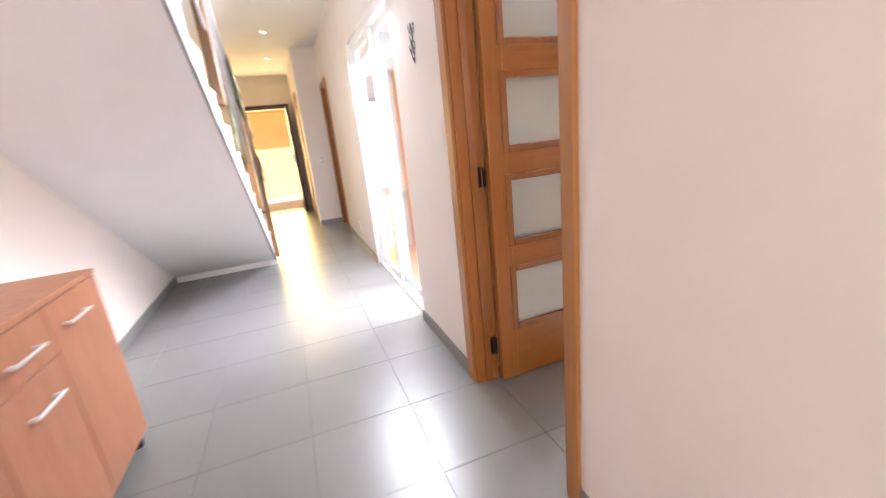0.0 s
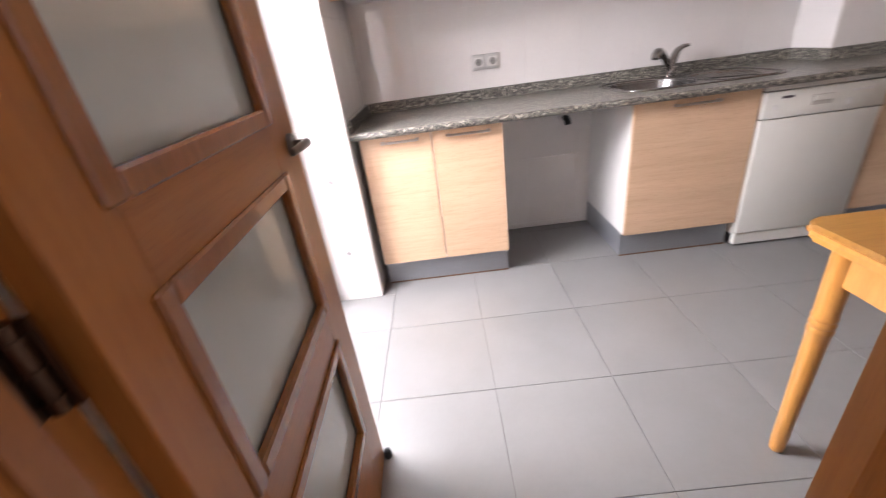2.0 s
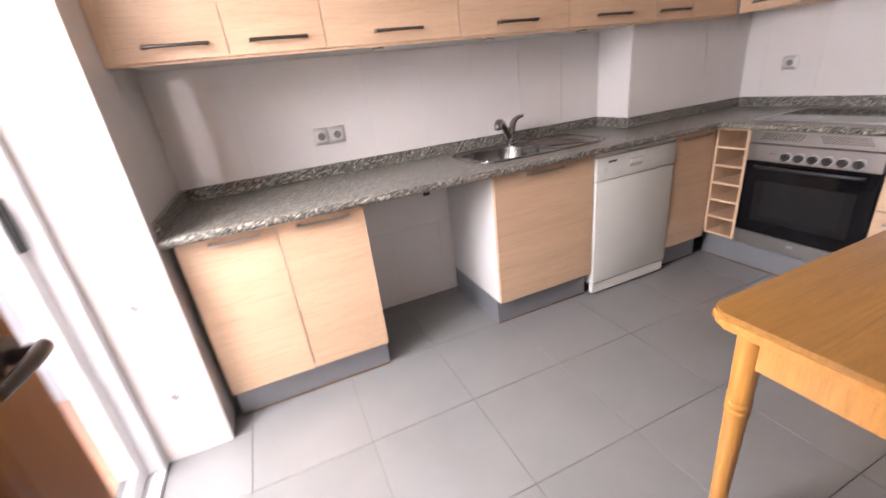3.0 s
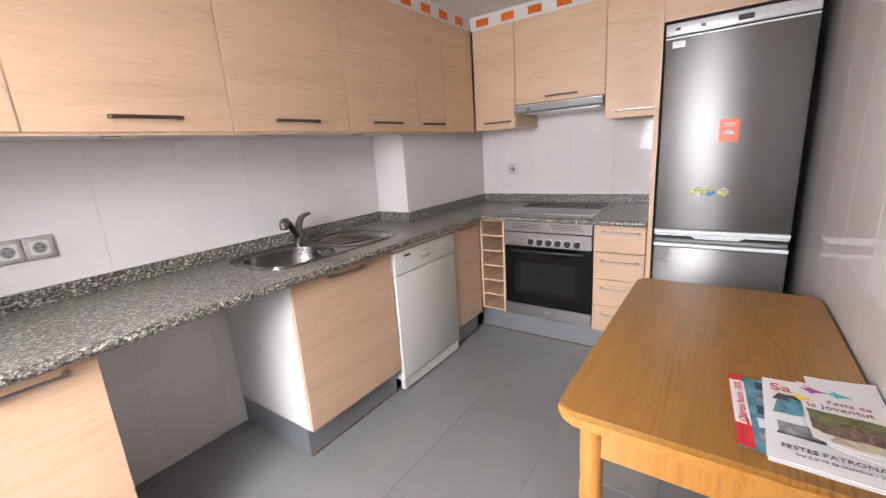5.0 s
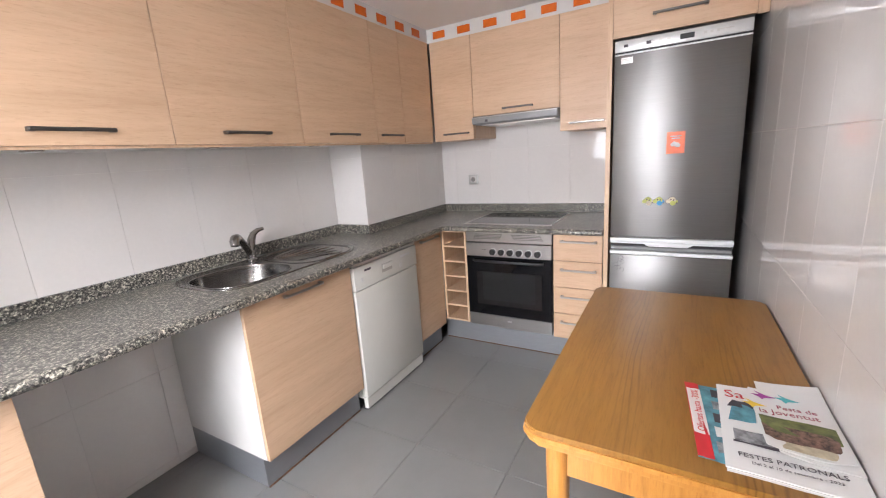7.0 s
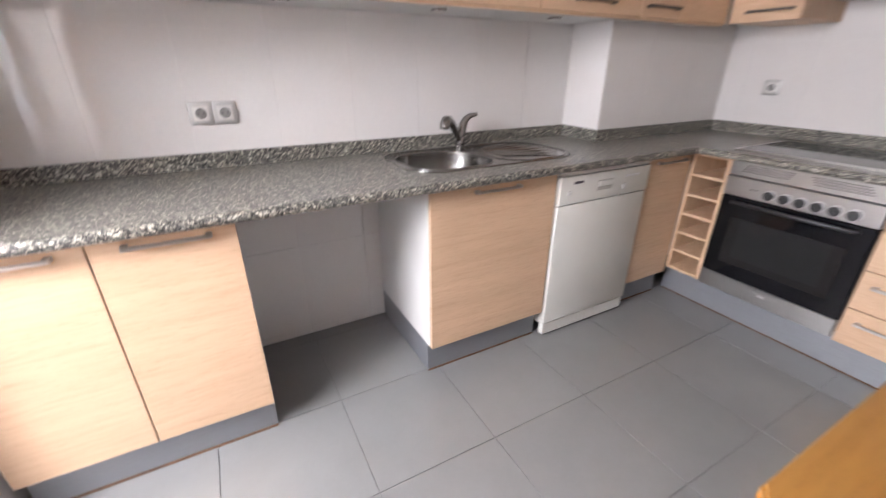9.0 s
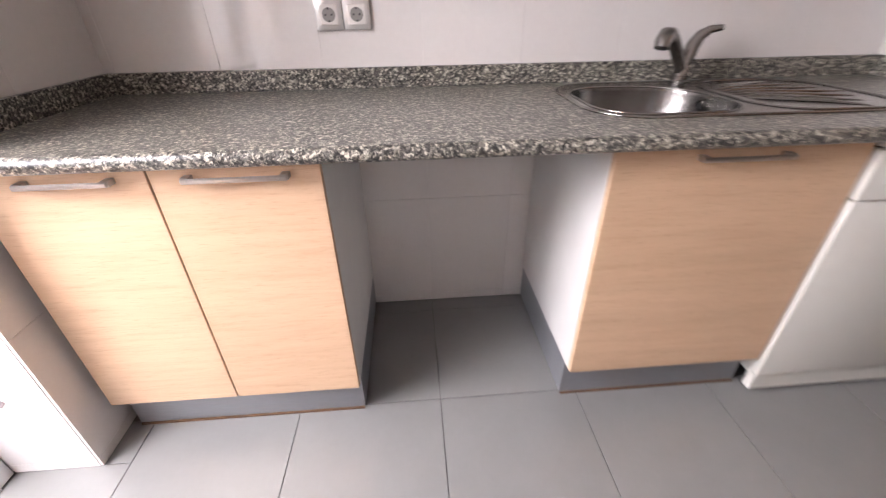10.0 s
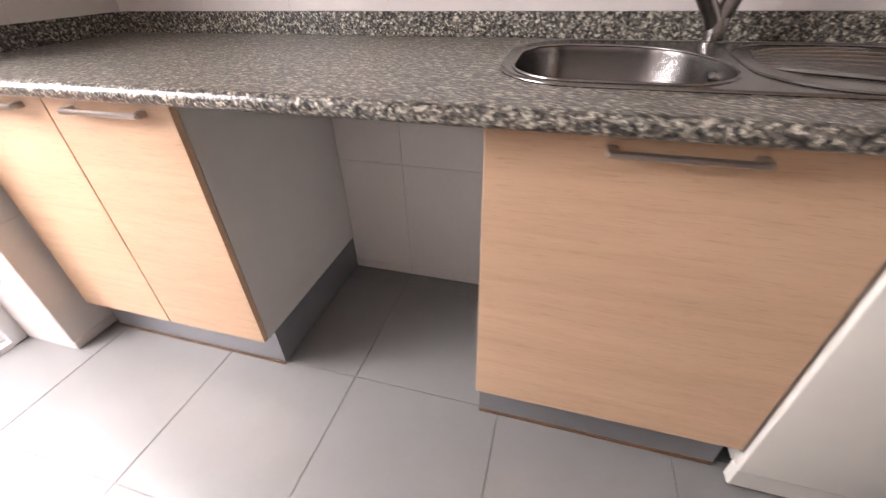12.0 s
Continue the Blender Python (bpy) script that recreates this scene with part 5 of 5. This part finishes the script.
def wall_art():
    t = empty("wall_ornament", (-0.845, 0.685, 1.59), "thin wire flower ornament hanging on the cream wall", "ornament")
    bm = bmesh.new()
    y = 0.683
    tube(bm, [(-0.84 + 0.012 * math.sin(k * 1.1), y, 1.60 + 0.02 * k) for k in range(10)], 0.003, 6)
    part("stem", bm, NICKELD, t)
    for cx, cz, r in ((-0.815, 1.755, 0.022), (-0.862, 1.765, 0.018), (-0.845, 1.715, 0.024), (-0.82, 1.680, 0.018), (-0.87, 1.675, 0.017), (-0.84, 1.635, 0.020)):
        bm = bmesh.new()
        tube(bm, [(cx + r * math.cos(a) * (1 + 0.25 * math.sin(3 * a)), y - 0.002, cz + r * math.sin(a) * (1 + 0.25 * math.sin(3 * a))) for a in np.linspace(0, 6.28, 19)], 0.003, 6)
        part("wire_petal", bm, NICKELD, t)


wall_art()
s = empty("light_switch", (-3.69, 0.69, 0.24), "small white socket low on the hall wall", "power socket")
bpart("plate", (-3.73, -3.65, 0.680, 0.6897, 0.22, 0.30), SOCKIN, s, bev=0.002)
bpart("rocker", (-3.71, -3.67, 0.676, 0.680, 0.24, 0.28), SOCKET, s)
s = empty("light_switch", (-5.51, 0.50, 1.0), "grey square light switch on the pale wall", "light switch")
bpart("plate", (-5.52, -5.508, 0.46, 0.54, 0.98, 1.06), SOCKET, s, bev=0.002)
bpart("rocker", (-5.508, -5.502, 0.475, 0.525, 0.995, 1.045), SOCKIN, s)

SPOT, _nt, _b = mat("spot_lens", 0.4)
_b.inputs["Emission Color"].default_value = (1, 0.75, 0.35, 1)
_b.inputs["Emission Strength"].default_value = 12
for sx in (-3.2, -4.6, -6.2):
    s = empty("ceiling_spot", (sx, 0.02, HC - 0.012), "small round recessed ceiling spot, lit", "ceiling light", "ceiling spots")
    bm = bmesh.new()
    lathe(bm, sx, 0.02, [(0.028, HC - 0.010), (0.043, HC - 0.010), (0.045, HC - 0.001)], 24)
    part("rim", bm, WHITE, s, smooth=True)
    bm = bmesh.new()
    cyl(bm, (sx, 0.02, HC - 0.0125), (sx, 0.02, HC - 0.0105), 0.027, seg=20)
    part("lens", bm, SPOT, s, "glowing warm lens")

structure("baseboard_left", (-3.57, 4.15, HS, HS + 0.012, 0, 0.075), BASEB, "grey tile baseboard along the white hall wall", "baseboard")
structure("baseboard_stair", (-3.578, -3.560, HS + 0.012, -0.332, 0, 0.085), SOFFIT, "white painted riser at the foot of the stair", "baseboard")
structure("baseboard_right", [(-4.75, -2.805, 0.678, 0.6895, 0, 0.075), (-1.265, -0.486, 0.678, 0.6895, 0, 0.075), (0.405, 4.15, 0.678, 0.6895, 0, 0.075)], BASEB, "grey tile baseboard along the cream hall wall", "baseboard")
structure("baseboard_jog", (-5.52, -5.508, 0.335, 0.689, 0, 0.075), BASEB, "grey tile baseboard on the pale wall", "baseboard")

# ---- tiles, piece by piece ----


def clip(lo, hi, a, b):
    return max(lo, a), min(hi, b)


MESHES = {}


def slab(kind, dx, dy, dz, material, bev):
    key = (kind, round(dx, 4), round(dy, 4), round(dz, 4))
    if key not in MESHES:
        bm = bmesh.new()
        box(bm, -dx / 2, dx / 2, -dy / 2, dy / 2, -dz / 2, dz / 2)
        if bev:
            bmesh.ops.bevel(bm, geom=list(bm.edges), offset=bev, segments=1, affect="EDGES")
        MESHES[key] = finish(bm, kind, material)
    return MESHES[key]


def piece(kind, x0, x1, y0, y1, z0, z1, material, parent, bev=0.0005):
    ob = new(kind, slab(kind, x1 - x0, y1 - y0, z1 - z0, material, bev))
    ob.location = ((x0 + x1) / 2, (y0 + y1) / 2, (z0 + z1) / 2)
    ob.parent = parent
    return ob


PX, PY = 0.4585, 0.4615
X_JOINT, Y_JOINT = 0.057, 0.323
for ix in range(-18, 11):
    for iy in range(-5, 8):
        xa, xb = X_JOINT + ix * PX, X_JOINT + (ix + 1) * PX
        ya, yb = Y_JOINT + iy * PY, Y_JOINT + (iy + 1) * PY
        if ya > 0.75:
            xa, xb = clip(-0.478, KX1, xa, xb)
            if 0.75 < ya < 0.80:
                ya = 0.785
            ya, yb = clip(0, KY1, ya, yb)
        else:
            xa, xb = clip(-8.0, 4.15, xa, xb)
            ya, yb = clip(HS, 0.785, ya, yb)
        if xb - xa < 0.02 or yb - ya < 0.02:
            continue
        g = 0.0012
        if xa == -0.478 and xb < -0.4 and ya > 1.2 and ya < 2.4:
            if ya < 1.28:
                piece("floor_tile", xa + g, xb - g, ya + g, 1.284, -0.0088, 0.0, FTILE, floor)
            if yb > 2.5:
                piece("floor_tile", xa + g, xb - g, 2.489, yb - g, -0.0088, 0.0, FTILE, floor)
            continue
        piece("floor_tile", xa + g, xb - g, ya + g, yb - g, -0.0088, 0.0, FTILE, floor)
# threshold strip of tiles in the patio reveal
for a, b in ((1.285, 1.708), (1.708, 2.169), (2.169, 2.488)):
    piece("floor_tile", -0.715, -0.4027, a + 0.001, b - 0.001, -0.0088, 0.0, FTILE, floor)

bo = bpy.data.objects
G = 0.0005


def tile_wall(axis, at, u0, u1, z0, z1, ju, pu, parent, jz=0.49, pz=0.455, face=-1):
    n0 = math.floor((u0 - ju) / pu) - 1
    n1 = math.ceil((u1 - ju) / pu) + 1
    for i in range(n0, n1):
        for j in range(-2, 5):
            a, b = clip(u0, u1, ju + i * pu, ju + (i + 1) * pu)
            c, d = clip(z0, z1, jz + j * pz, jz + (j + 1) * pz)
            if b - a < 0.01 or d - c < 0.01:
                continue
            lo, hi = (at, at + 0.0078) if face < 0 else (at - 0.0078, at)
            if axis == "y":
                piece("wall_tile", a + G, b - G, lo, hi, c + G, d - G, WTILE, parent)
            else:
                piece("wall_tile", lo, hi, a + G, b - G, c + G, d - G, WTILE, parent)


tile_wall("y", KY1, KX0, JOG_X, 0.001, KC, 0.515, 0.32, bo["wall_north"])
tile_wall("y", JOG_Y, JOG_X, KX1, 0.001, KC, 0.515 + 0.32 * 5, 0.32, bo["wall_north"])
tile_wall("x", JOG_X, JOG_Y, KY1, 0.001, KC, JOG_Y, 0.32, bo["wall_north"])
tile_wall("x", KX1, KY0, JOG_Y, 0.001, KC, 2.135, 0.317, bo["wall_east"])
tile_wall("y", KY0, 0.403, KX1, 0.001, KC, 0.47, 0.32, bo["wall_south"], jz=0.475, face=1)
tile_wall("x", KX0, 2.4855, KY1, 0.001, KC, 2.485, 0.35, bo["wall_west"], face=1)
tile_wall("x", KX0, KY0, 1.28, 0.001, KC, KY0, 0.32, bo["wall_west"], face=1)
tile_wall("y", 2.485, -0.718, KX0 - 0.0085, 0.001, 2.115, -0.718, 0.32, bo["wall_west"])
for z in (1.21, 0.692, 0.292, 1.73):
    bm = bmesh.new()
    r = 0.017
    vs = [(-0.605 - r, z), (-0.605, z - r), (-0.605 + r, z), (-0.605, z + r)]
    a = [bm.verts.new((x, 2.4835, zz)) for x, zz in vs]
    b = [bm.verts.new((x, 2.4853, zz)) for x, zz in vs]
    bm.faces.new(a)
    bm.faces.new(b[::-1])
    bridge(bm, a, b)
    part("diamond_inset", bm, DIAM, bo["wall_west"])

band = bo["bulkhead"]
g = 0.0
x = 2.574 + 0.095
while x > KX0:
    piece("orange_inset", x - 0.095, x, 2.7395, 2.7423, 2.190, 2.238, ORANGE, band)
    x -= 0.191
y = 2.690
while y > 0.95:
    piece("orange_inset", 2.7695, 2.7723, y - 0.096, y, 2.190, 2.238, ORANGE, band)
    y -= 0.1955
